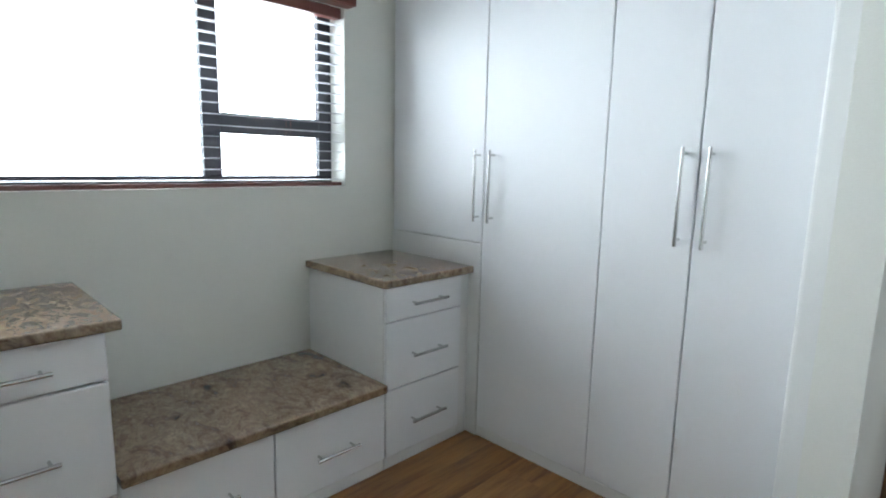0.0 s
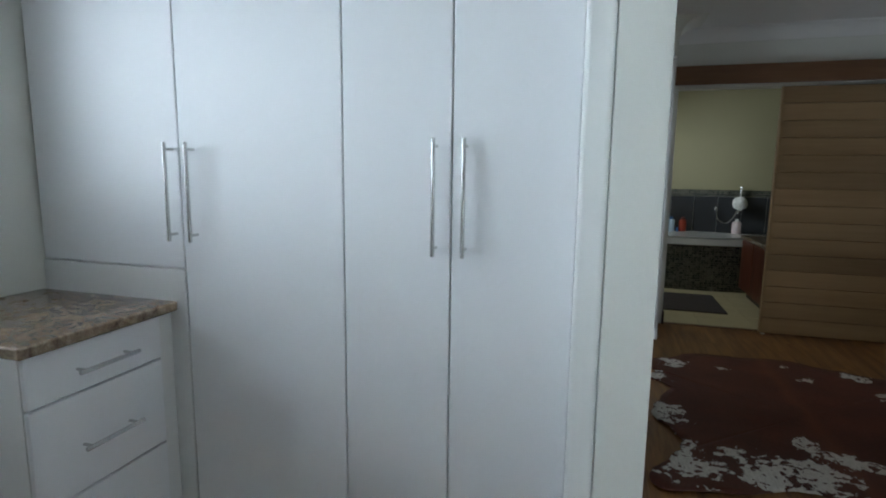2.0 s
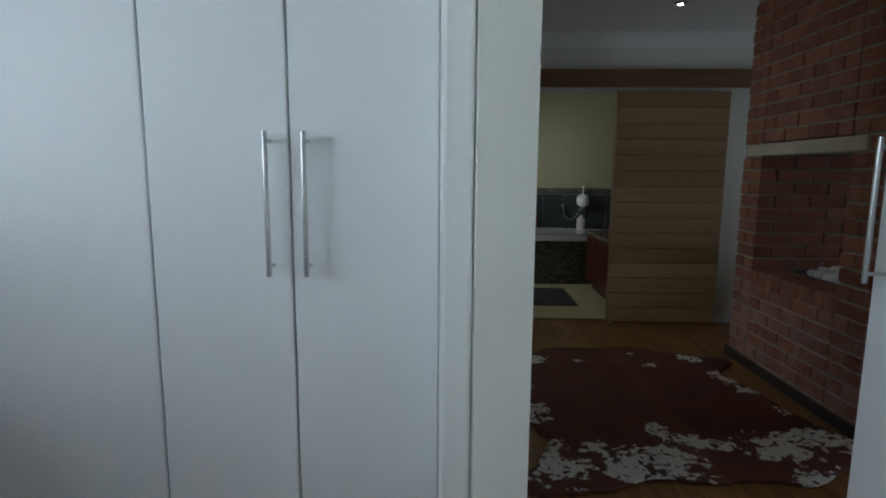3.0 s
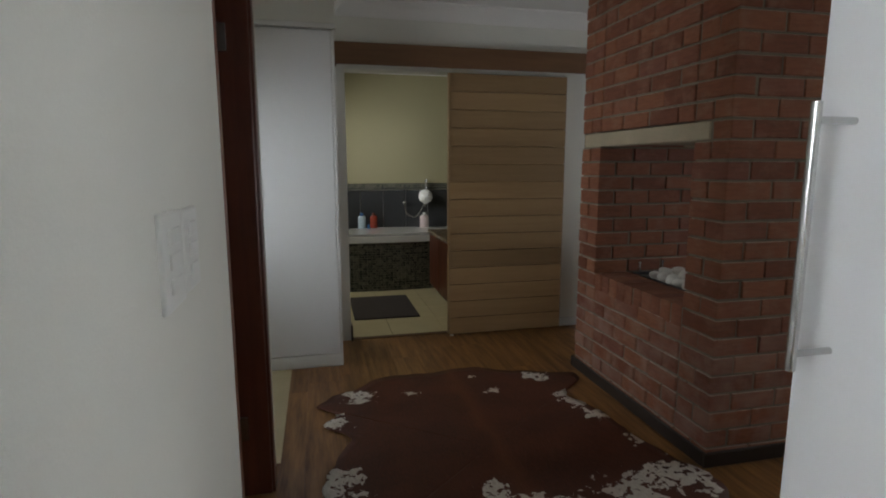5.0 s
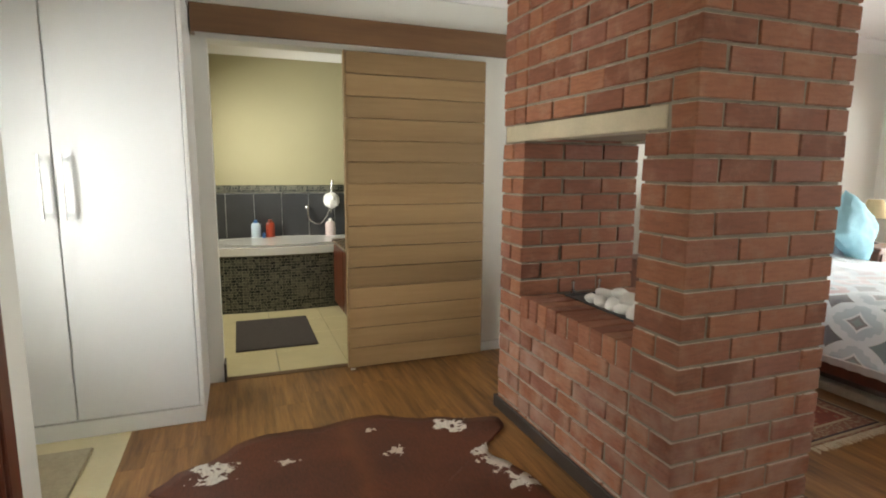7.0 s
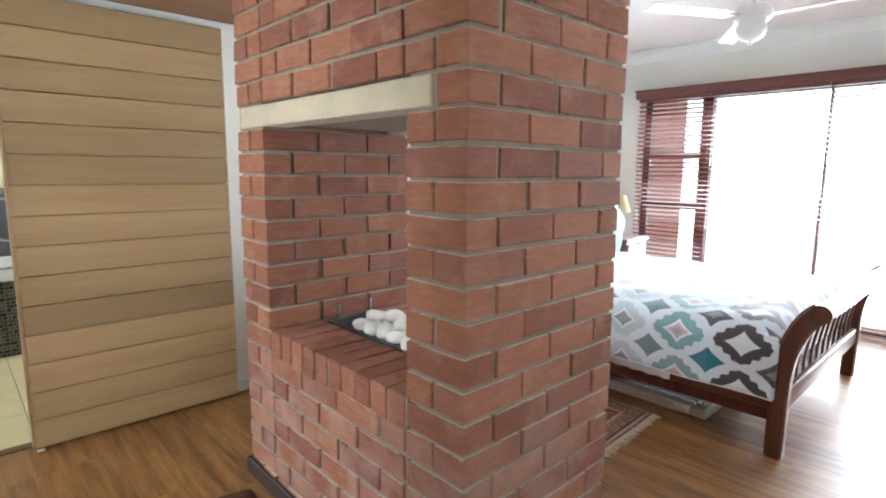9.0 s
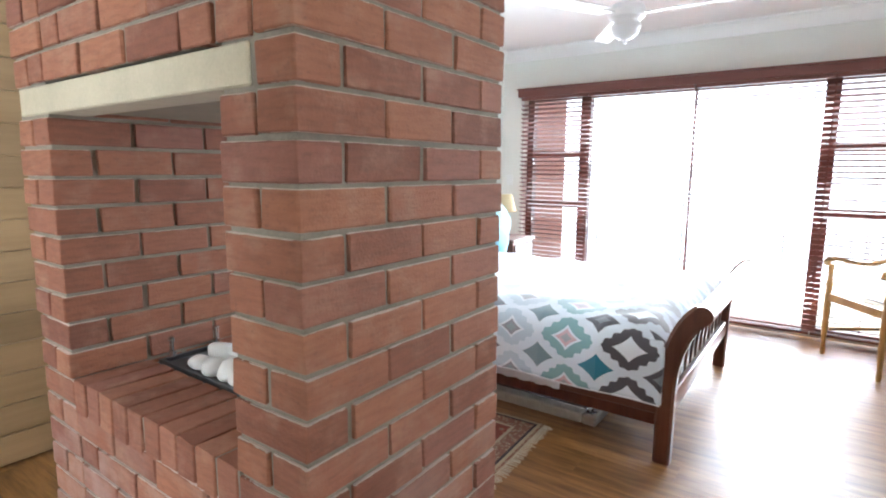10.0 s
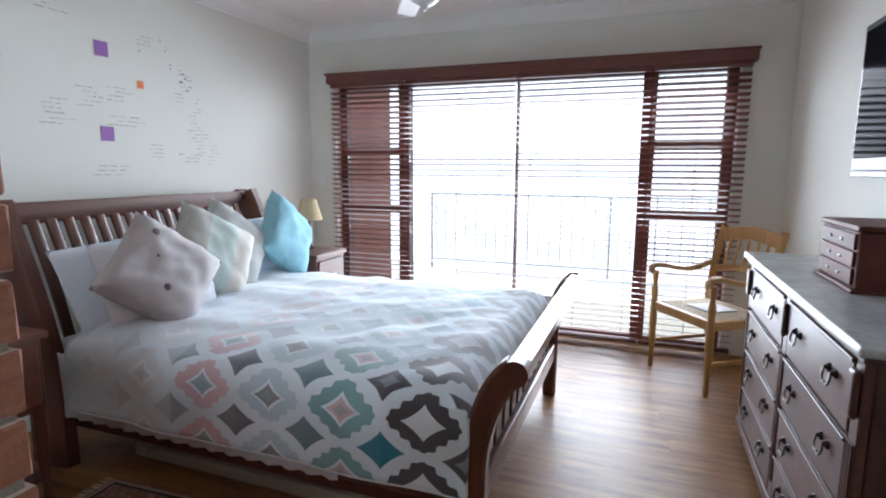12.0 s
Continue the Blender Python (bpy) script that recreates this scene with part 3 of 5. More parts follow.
drawer_unit("drawer_tower", "white three-drawer tower with steel handles beside the wardrobe", 1.335, 1.80, 0.829, [(1.335, 1.80, 0.678, 0.826), (1.335, 1.80, 0.372, 0.673), (1.335, 1.80, 0.06, 0.367)], 0.103)
strip = part_box("filler_strip", (-2.29, FX - 0.012, 1.803, 1.863, 0.0, 0.828), PANEL, None, "", 0.002)
tagged(strip, "white filler strip between drawers and wardrobe", "filler strip", kind="structure")
slab("granite_worktop", "polished brown granite slab on the drawer tower", (-2.298, FX + 0.022, 1.312, 1.862, 0.831, 0.866))
drawer_unit("bench_drawers", "low white bench with two wide drawers", 0.318, 1.331, 0.371, [(0.318, 0.815, 0.06, 0.368), (0.817, 1.331, 0.06, 0.368)], 0.098)
slab("granite_bench_slab", "polished brown granite slab on the low bench", (-2.298, FX + 0.022, 0.318, 1.331, 0.373, 0.410))
drawer_unit("drawer_tower", "white three-drawer tower with steel handles at the bench's end", -0.50, 0.314, 0.859, [(-0.50, 0.314, 0.715, 0.856), (-0.50, 0.314, 0.355, 0.710), (-0.50, 0.314, 0.06, 0.350)], 0.27)
slab("granite_worktop", "polished brown granite slab on the drawer tower", (-2.298, FX + 0.022, -0.5, 0.352, 0.861, 0.896))

wardrobe2 = thing("wardrobe", "white built-in wardrobe door with a long steel handle", "wardrobe", (0.752, 1.4, 0))
part_box("carcass", (0.022, 0.115, -1.2, 0.507, 0, 2.48), PANEL, wardrobe2, bevel=0)
leaf(wardrobe2, (0.0, 0.02, 0.10, 0.505, 0.06, 2.44), ((0, 0.452, 1.08), (0, 0.452, 1.42)), (-1, 0, 0), stand=0.06)
leaf(wardrobe2, (0.0, 0.02, -0.40, 0.097, 0.06, 2.44), ((0, 0.04, 1.07), (0, 0.04, 1.42)), (-1, 0, 0), stand=0.048)

# dressing window
win = thing("window_1", "dark aluminium window over the granite bench", "window", (-2.44, 0.32, 1.225), kind="structure")
WL, WR, WB, WT = -1.17, 1.233, 0.0, 0.90


def bar(parent, dims, mat=DARKALU, name="window_frame"):
    return part_box(name, dims, mat, parent, "", 0.003)


for d in ((-0.02, 0.02, WL, WR, 0, 0.05), (-0.02, 0.02, WL, WR, WT - 0.05, WT), (-0.02, 0.02, WL, WL + 0.05, 0.05, WT - 0.05), (-0.02, 0.02, WR - 0.075, WR, 0.05, WT - 0.05), (-0.02, 0.02, 0.575, 0.655, 0.05, WT - 0.05), (-0.022, 0.022, 0.655, WR - 0.075, 0.24, 0.33), (-0.02, 0.02, -0.62, -0.55, 0.05, WT - 0.05)):
    bar(win, d)
for d in ((-0.003, 0.003, -0.55, 0.575, 0.05, WT - 0.05), (-0.003, 0.003, WL + 0.05, -0.62, 0.05, WT - 0.05), (-0.003, 0.003, 0.655, WR - 0.075, 0.05, 0.24), (-0.003, 0.003, 0.655, WR - 0.075, 0.33, WT - 0.05)):
    part_box("pane", d, GLASS, win, bevel=0).visible_shadow = False


def blind(name, label, at, y0, y1, z0, z1, pitch, depth, tilt, slat_mat, rail_mat, cords=3, into=-1):
    """A slatted blind in a plane across x: slats, bottom rail, head rail, tapes."""
    t = thing(name, label, "blind", at, "window blinds")
    n = int((z1 - z0 - 0.03) / pitch)
    bm = bmesh.new()
    box(bm, -depth / 2, depth / 2, y0, y1, -0.0015, 0.0015, m=pose(0, 0, 0, 0, tilt, 0))
    me = mesh_of("slat", bm, slat_mat)
    for i in range(n):
        s = new("slat", me)
        s.parent, s.location = t, (0, 0, z0 + 0.03 + i * pitch)
    part_box("bottom_rail", (-depth / 2, depth / 2, y0, y1, z0, z0 + 0.018), rail_mat, t, bevel=0.003)
    part_box("head_rail", (-0.025, 0.025, y0, y1, z1 - 0.03, z1 + 0.02), rail_mat, t, bevel=0.003)
    for k in range(cords):
        y = y0 + (y1 - y0) * (0.12 + 0.76 * k / max(1, cords - 1))
        bm = bmesh.new()
        for sx in (-1, 1):
            rod(bm, (sx * depth * 0.48, y, z0), (sx * depth * 0.48, y, z1), 0.0012, n=5)
        part("cord", bm, rail_mat, t)
    return t


WSLAT = plain("pale_slat", (0.70, 0.70, 0.72), 0.4, var=0.04)
blind("slatted_blind", "pale slatted window blind hanging with slats open", (-2.335, 0.32, 1.228), WL + 0.02, WR - 0.008, 0.0, 0.84, 0.047, 0.045, 2, WSLAT, BLINDW)
val = part_box("pelmet", (-2.298, -2.22, -0.9, 1.575, 2.085, 2.175), BLINDW, None, "", 0.008, 2)
tagged(val, "dark red timber blind pelmet over the window", "pelmet")

# ---- passage ----
lamp_sw = thing("light_switch", "white double light switch plates on the passage wall", "light switch", (-0.127, 2.25, 1.2))
SWITCH = plain("switch_plastic", (0.76, 0.77, 0.74), 0.35, var=0.02)
for y0, y1, z0, z1 in ((-0.12, 0.0, -0.075, 0.075), (0.008, 0.115, -0.07, 0.072)):
    p = part_box("plate", (0.0, 0.011, y0, y1, z0, z1), SWITCH, lamp_sw, bevel=0.004, seg=2)
    for k in range(3):
        zc = z0 + (z1 - z0) * (0.25 + 0.25 * k)
        part_box("rocker", (0.0105, 0.015, y0 + 0.03, y1 - 0.03, zc - 0.013, zc + 0.013), SWITCH, p, bevel=0.002)
door = thing("door_1", "dark red-brown timber door standing open", "door", (-0.18, 3.46, 0), kind="structure")
for d in ((-0.057, 0.057, 0.0, 0.04, 0.0, 2.07), (-0.057, 0.057, -0.74, -0.70, 0.0, 2.07), (-0.057, 0.057, -0.70, 0.0, 2.03, 2.07)):
    part_box("frame", d, DOORW, door, bevel=0.004)
part_box("architrave", (0.055, 0.068, 0.01, 0.075, 0.0, 2.09), DOORW, door, bevel=0.003)
lf = part_box("leaf", (-0.80, -0.06, -0.045, -0.005, 0.01, 2.02), DOORW, door, bevel=0.003)
for k in range(13):
    part_box("board", (-0.70, -0.16, -0.053, -0.045, 0.14 + k * 0.137, 0.27 + k * 0.137), DOORW, lf, bevel=0.003)
for z in (0.25, 1.75):
    part_box("hinge", (-0.058, -0.02, -0.012, -0.001, z, z + 0.10), CHROME, door, "steel butt hinge", 0.002)

closet = thing("closet", "tall white built-in closet with two doors and steel handles", "wardrobe", (-0.33, 4.868, 0))
part_box("carcass", (-0.70, 0.545, 0.022, 0.515, 0.0, 2.18), PANEL, closet, bevel=0)
part_box("plinth", (-0.70, 0.565, -0.004, 0.02, 0.0, 0.085), PANEL, closet, "white plinth")
part_box("side_panel", (0.545, 0.565, 0.002, 0.515, 0.0, 2.18), PANEL, closet)
part_box("cap", (-0.70, 0.575, -0.012, 0.515, 2.182, 2.21), PANEL, closet, "white top board")
leaf(closet, (-0.60, -0.003, 0.0, 0.02, 0.09, 2.17), ((-0.045, 0, 1.075), (-0.045, 0, 1.37)))
leaf(closet, (0.003, 0.543, 0.0, 0.02, 0.09, 2.17), ((0.04, 0, 1.075), (0.04, 0, 1.37)))
setting("trim_bulkhead", (-1.05, 0.24, 4.86, NORTH, 2.212, CEILING), WALL, "plaster bulkhead over the closet", "bulkhead")
bm = bmesh.new()
prof = [(0.24, 2.30)] + [(0.24 + 0.2 * (1 - math.cos(a)), 2.30 + 0.2 * math.sin(a)) for a in [i * math.pi / 16 for i in range(1, 9)]] + [(0.24, 2.50)]
for y in (4.862, NORTH - 0.11):
    vs = [bm.verts.new((x, y, z)) for x, z in prof]
    bm.faces.new(vs if y < 5 else list(reversed(vs)))
bm.verts.ensure_lookup_table()
n = len(prof)
for i in range(n):
    bm.faces.new((bm.verts[i], bm.verts[(i + 1) % n], bm.verts[n + (i + 1) % n], bm.verts[n + i]))
setting("trim_cove", bm, WALL, "curved plaster cove beside the bulkhead", "cove")
part_box("bath_mat", (-0.72, -0.24, 4.0, 4.72, 0.003, 0.018), plain("beige_mat", (0.42, 0.36, 0.25), 0.95, var=0.15, scale=30, bump=0.6), None, "", 0.006)
tagged(bpy.data.objects["bath_mat"], "beige cotton mat on the lobby tiles", "mat")

# sliding door and its rail cover
slider = thing("sliding_door", "light timber plank barn-style sliding door, half open", "door", (1.092, NORTH - 0.062, 0))
NB = 15
for k in range(NB):
    z0 = 0.012 + k * (2.03 - 0.012) / NB
    b_ = part_box("plank", (0.0, 0.945, 0.0, 0.026, z0, z0 + 2.018 / NB - 0.0035), PINE, slider, bevel=0.003)
part_box("backing", (0.004, 0.941, 0.0265, 0.042, 0.014, 2.03), PINE, slider, bevel=0)
part_box("edge_strip", (-0.012, -0.001, 0.0, 0.042, 0.012, 2.03), PINE, slider, bevel=0.002)
part_box("floor_guide", (0.0, 0.03, -0.014, 0.0, 0.0, 0.01), ENAMEL, slider, "white floor guide", 0.002)
beam = thing("rail_cover", "brown timber cover box over the sliding rail", "rail cover", (0.245, NORTH, 2.05))
part_box("face_board", (0.0, 2.355, -0.115, -0.097, 0.0, 0.15), BEAMW, beam, bevel=0.004)
part_box("top_board", (0.0, 2.355, -0.0965, -0.002, 0.132, 0.15), BEAMW, beam, bevel=0.003)
part_box("end_board", (0.0, 0.018, -0.0965, -0.002, 0.0, 0.1315), BEAMW, beam, bevel=0.003)
part_box("track", (0.02, 2.355, -0.075, -0.03, 0.085, 0.131), STEEL_D, beam, "dark steel sliding track", 0.003)
part_box("door_stop", (0.318, 0.332, NORTH - 0.02, NORTH + 0.1, 0.0, 0.12), SKIRT, None, "", 0.002)
tagged(bpy.data.objects["door_stop"], "small black door stop at the doorway", "door stop")

# ---- bathroom ----
bm = bmesh.new()
bath = thing("corner_bath", "white oval corner bath in a dark mosaic surround", "bath", (0.8, 7.3, 0))


def bath_edge(t, out=0.0):
    """The bath's bowed front, from its west to its east end."""
    x = -1.05 + 2.7 * t
    return x, -0.30 + 0.42 * ((x - 0.05) / 1.25) ** 2 * 0.45 - out


N = 36
for lo, hi, o, mat_, nm, lb in ((0.0, 0.53, 0.0, MOSAIC, "surround", "dark glass mosaic"), (0.53, 0.60, 0.022, ENAMEL, "rim", "white enamel")):
    bm = bmesh.new()
    rows_ = []
    for z in (lo, hi):
        rows_.append([bm.verts.new((*bath_edge(i / N, o), z)) for i in range(N + 1)] + [bm.verts.new((1.65, 0.465, z)), bm.verts.new((-1.05, 0.465, z))])
    m_ = N + 3
    for i in range(m_):
        bm.faces.new((rows_[0][i], rows_[0][(i + 1) % m_], rows_[1][(i + 1) % m_], rows_[1][i]))
    bm.faces.new(rows_[1])
    bm.faces.new(list(reversed(rows_[0])))
    if nm == "rim":
        bmesh.ops.bevel(bm, geom=[e for e in bm.edges if e.verts[0].co.z > 0.55 and e.verts[1].co.z > 0.55], offset=0.02, segments=3, affect="EDGES")
    part(nm, bm, mat_, bath, lb)
bm = bmesh.new()
lathe(bm, [(0.30, -0.38), (0.42, -0.36), (0.47, -0.2), (0.49, 0.0), (0.52, 0.012), (0.56, 0.010)], 32)
bmesh.ops.scale(bm, vec=(1.25, 0.62, 1), verts=bm.verts)
tub = part("basin", bm, ENAMEL, bath, "white enamel", True, (0.05, 0.08, 0.602))
mat_b = part_box("bath_mat", (0.38, 0.965, 5.92, 6.73, 0.0, 0.014), RUBBER, None, "", 0.006, 2)
tagged(mat_b, "dark grey rectangular bath mat on cream tiles", "mat")
vanity = thing("vanity", "dark timber bathroom vanity with a granite top", "vanity", (1.62, 6.35, 0))
part_box("body", (-0.36, 0.80, -0.42, 0.50, 0.09, 0.64), DOORW, vanity)
part_box("foot", (-0.30, 0.80, -0.38, 0.46, 0.0, 0.09), SKIRT, vanity)
part_box("top", (-0.39, 0.80, -0.45, 0.53, 0.641, 0.675), GRANITE, vanity, "granite top", 0.006)
for y0, y1 in ((-0.41, 0.035), (0.045, 0.49)):
    part_box("door", (-0.378, -0.361, y0, y1, 0.10, 0.63), DOORW, vanity, bevel=0.004)


def bottle(name, label, at, r, h, cap, body, capm, square=False):
    t = thing(name, label, "bottle", at)
    bm = bmesh.new()
    lathe(bm, [(r * 0.92, 0), (r, 0.006), (r, h * 0.72), (r * 0.85, h * 0.8), (cap * 1.05, h * 0.84)], 14)
    if square:
        bmesh.ops.scale(bm, vec=(1.25, 0.7, 1), verts=bm.verts)
    part("body", bm, body, t, smooth=True)
    bm = bmesh.new()
    lathe(bm, [(cap, h * 0.84), (cap, h * 0.98), (cap * 0.8, h)], 12)
    part("cap", bm, capm, t, smooth=True)
    return t


PALEBLUE = plain("pale_blue_plastic", (0.55, 0.68, 0.80), 0.3)
BLUEP = plain("blue_plastic", (0.06, 0.18, 0.45), 0.3)
REDP = plain("red_plastic", (0.35, 0.05, 0.025), 0.3)
BROWNP = plain("brown_plastic", (0.12, 0.03, 0.02), 0.3)
PINKP = plain("pinkish_plastic", (0.66, 0.55, 0.55), 0.3)
bottle("shampoo_bottle", "white and pale blue shampoo bottle on the bath rim", (0.60, 7.66, 0.602), 0.036, 0.19, 0.02, PALEBLUE, BLUEP, True)
bottle("lotion_bottle", "small red bottle on the bath rim", (0.74, 7.67, 0.602), 0.034, 0.19, 0.022, REDP, BROWNP, True)
bottle("blue_bottle", "tiny blue bottle on the bath rim", (0.675, 7.63, 0.602), 0.016, 0.06, 0.012, BLUEP, BLUEP)
bottle("soap_bottle", "pale pink soap bottle below the shower head", (1.34, 7.62, 0.602), 0.042, 0.19, 0.02, PINKP, ENAMEL, True)
shower = thing("hand_shower", "chrome hand shower with a looped hose", "shower", (1.36, 7.755, 0.9))
bm = bmesh.new()
rod(bm, (0.0, 0, 0.03), (0.0, -0.05, 0.05), 0.012)
rod(bm, (0.0, -0.06, -0.05), (0.02, -0.05, 0.28), 0.012, 0.016)
part("hand_piece", bm, CHROME, shower, smooth=True)
bm = bmesh.new()
lathe(bm, [(0.024, -0.01), (0.028, 0.0), (0.02, 0.02)], 14, (-0.24, -0.02, 0.0))
rod(bm, (-0.24, 0.012, 0.0), (-0.24, -0.03, 0.0), 0.02)
part("wall_elbow", bm, CHROME, shower, smooth=True)
pts = curve_pts([(-0.24, -0.04, -0.01), (-0.22, -0.05, -0.12), (-0.13, -0.055, -0.17), (-0.05, -0.05, -0.1), (0.0, -0.05, 0.02)], 28)
bm = bmesh.new()
sweep(bm, pts, (0.007, 0.007), (0, 1, 0))
part("hose", bm, CHROME, shower, "flexible steel hose", True)
bm = bmesh.new()
rl = random.Random(3)
bmesh.ops.create_icosphere(bm, subdivisions=4, radius=0.08)
for v in bm.verts:
    v.co *= 1 + 0.16 * noise.noise(v.co * 60) + rl.uniform(-0.05, 0.05)
loofah = part("bath_puff", bm, plain("white_netting", (0.80, 0.80, 0.78), 0.9, var=0.1, scale=60, bump=0.8), None, "", False, (1.36, 7.64, 0.98))
tagged(loofah, "white netted bath puff hanging from the shower", "bath puff")
# wall tiles and the mosaic band
for k in range(10):
    x0 = -0.22 + k * 0.272
    t = part_box("tile", (x0, min(x0 + 0.268, 2.45), 7.758, 7.768, 0.6, 1.05), TILE_D, bpy.data.objects["wall_bath_north"], bevel=0.002)
part_box("trim_mosaic", (-0.25, 2.45, 7.756, 7.769, 1.054, 1.135), None or MOSAIC, None, "", 0.0)
tagged(bpy.data.objects["trim_mosaic"], "narrow grey and black mosaic border", "tile border", kind="structure")
setting("trim_tile_grout", (-0.25, 2.45, 7.764, 7.7695, 0.55, 1.053), ENAMEL, "pale grout behind the dark tiles", "grout")
for i in range(6):
    for j in range(6):
        x0, y0 = -0.245 + i * 0.45 - 0.0, NORTH + 0.062 + j * 0.40
        if x0 < 2.45 and y0 < 7.7:
            part_box("tile", (x0, min(x0 + 0.446, 2.45), y0, min(y0 + 0.396, 7.76), -0.012, 0.0), TILE_F, bpy.data.objects["bathroom_floor_bed"], bevel=0.002)
setting("floor_threshold", (0.318, 1.28, NORTH + 0.0, NORTH + 0.06, -0.02, 0.003), BEAMW, "timber threshold strip at the bathroom doorway", "threshold", 0.001)


# ---- cowhide ----
def hide_outline():
    keys = [(0.05, 4.22), (0.16, 4.36), (0.30, 4.42), (0.46, 4.57), (0.75, 4.56), (1.05, 4.61), (1.25, 4.50), (1.42, 4.46), (1.52, 4.40), (1.69, 4.37), (1.64, 4.24), (1.52, 4.15), (1.50, 4.02), (1.58, 3.82), (1.60, 3.55), (1.66, 3.33), (1.73, 3.14), (1.70, 3.00), (1.45, 2.86), (1.28, 2.76), (1.05, 2.80), (0.82, 2.76), (0.60, 2.79), (0.40, 2.70), (0.20, 2.66), (0.06, 2.62), (0.02, 2.76), (0.14, 2.95), (0.20, 3.12), (0.14, 3.28), (0.08, 3.42), (0.15, 3.65), (0.22, 3.82), (0.14, 3.92), (0.09, 4.0), (0.16, 4.10)]
    loop = curve_pts([(x, y, 0) for x, y in keys] + [(*keys[0], 0)], 220)[:-1]
    return [p + Vector((noise.noise(p * 14), noise.noise(p * 14 + Vector((9, 0, 0))), 0)) * 0.022 for p in loop]


loop = hide_outline()
bm = bmesh.new()
cx, cy = 0.87, 3.6
rings, prev = 14, None
for r in range(rings + 1):
    f = (r / rings) ** 0.8
    ring = []
    for p in loop:
        q = Vector((cx, cy, 0)).lerp(p, f)
        z = 0.006 + 0.003 * abs(noise.noise(q * 2)) + (0.010 * max(0, noise.noise(p * 5)) if r == rings else 0)
        v = bm.verts.new((q.x, q.y, z)) if r else None
        ring.append(v)
    if r == 1:
        c = bm.verts.new((cx, cy, 0.008))
        for i in range(len(ring)):
            bm.faces.new((c, ring[i], ring[(i + 1) % len(ring)]))
    elif r > 1:
        for i in range(len(ring)):
            k = (i + 1) % len(ring)
            bm.faces.new((prev[i], ring[i], ring[k], prev[k]))
    prev = ring
hide = part("cowhide_rug", bm, HIDE, None, "", True)
sol = hide.modifiers.new("thickness", "SOLIDIFY")
sol.thickness = 0.005
sol.offset = 1
tagged(hide, "dark brown and white cowhide rug on the wood floor", "rug")

# ---- beyond the windows ----
def backdrop(name, x, y0, y1, z0, z1, material, label):
    bm = bmesh.new()
    vs = [bm.verts.new(c) for c in ((x, y0, z0), (x, y1, z0), (x, y1, z1), (x, y0, z1))]
    bm.faces.new(vs)
    return tagged(new(name, mesh_of(name, bm, material)), label, "backdrop", kind="structure")


backdrop("backdrop_east", 11.5, -5, 13, -1.5, 7, HAZE, "hazy bright sky beyond the balcony")
backdrop("backdrop_west", -5.2, -4.5, 5.0, -0.5, 5.5, HAZE_W, "hazy bright sky outside the dressing window")
PAVE = plain("pale_paving", (0.55, 0.52, 0.48), 0.7, var=0.1, scale=5)
setting("balcony_floor", (EAST + 0.25, 9.2, 0.5, 6.5, -0.25, -0.02), PAVE, "pale paved balcony floor", "balcony")
setting("wall_balcony", (EAST + 0.26, 7.5, 5.2, 5.4, -0.02, 3.0), plain("terracotta_paint", (0.26, 0.105, 0.07), 0.8, var=0.06, scale=2), "terracotta painted balcony side wall", "wall")
RAILM = plain("pale_railing", (0.75, 0.76, 0.78), 0.5, 0.0)
rail = thing("balustrade", "pale metal balcony balustrade with upright bars", "railing", (8.8, 0.6, -0.02))
for z in (0.12, 1.0):
    part_box("rail", (-0.012, 0.012, 0, 4.64, z, z + 0.024), RAILM, rail)
for k in range(5):
    part_box("post", (-0.015, 0.015, k * 1.15, k * 1.15 + 0.03, 0, 1.0), RAILM, rail)
bm = bmesh.new()
box(bm, -0.007, 0.007, -0.007, 0.007, 0.16, 1.0)
bme = mesh_of("baluster", bm, RAILM)
for k in range(33):
    b_ = new("baluster", bme)
    b_.parent, b_.location = rail, (0, 0.14 + k * 0.138, 0)

# ---- glazed doors and blinds ----
FRAMEW = wood("brown_window_frame", (0.075, 0.028, 0.02), (0.15, 0.06, 0.042), "z", 0.4)
gl = thing("window_2", "dark brown framed sliding glass doors with sidelights", "window", (EAST + 0.12, 0, 0), kind="structure")
for d in ((-0.04, 0.04, 1.985, 5.135, 0.0, 0.05), (-0.04, 0.04, 1.985, 5.135, 2.0, 2.055), (-0.04, 0.04, 5.065, 5.135, 0.05, 2.0), (-0.04, 0.04, 1.985, 2.055, 0.05, 2.0), (-0.045, 0.045, 4.46, 4.56, 0.05, 2.0), (-0.045, 0.045, 2.50, 2.60, 0.05, 2.0), (-0.03, 0.03, 3.519, 3.537, 0.05, 2.0), 
          (-0.035, 0.035, 4.56, 5.065, 0.93, 0.99), (-0.035, 0.035, 4.56, 5.065, 1.44, 1.50), (-0.035, 0.035, 2.055, 2.50, 0.95, 1.02), (-0.035, 0.035, 2.055, 2.50, 1.46, 1.53)):
    bar(gl, d, FRAMEW)
for y0, y1, cuts in ((4.56, 5.065, (0.05, 0.93, 0.99, 1.44, 1.50, 2.0)), (2.055, 2.50, (0.05, 0.95, 1.02, 1.46, 1.53, 2.0)), (3.537, 4.46, (0.05, 2.0)), (2.60, 3.519, (0.05, 2.0))):
    for z0, z1 in zip(cuts[::2], cuts[1::2]):
        part_box("pane", (-0.003, 0.003, y0, y1, z0, z1), GLASS, gl, bevel=0).visible_shadow = False
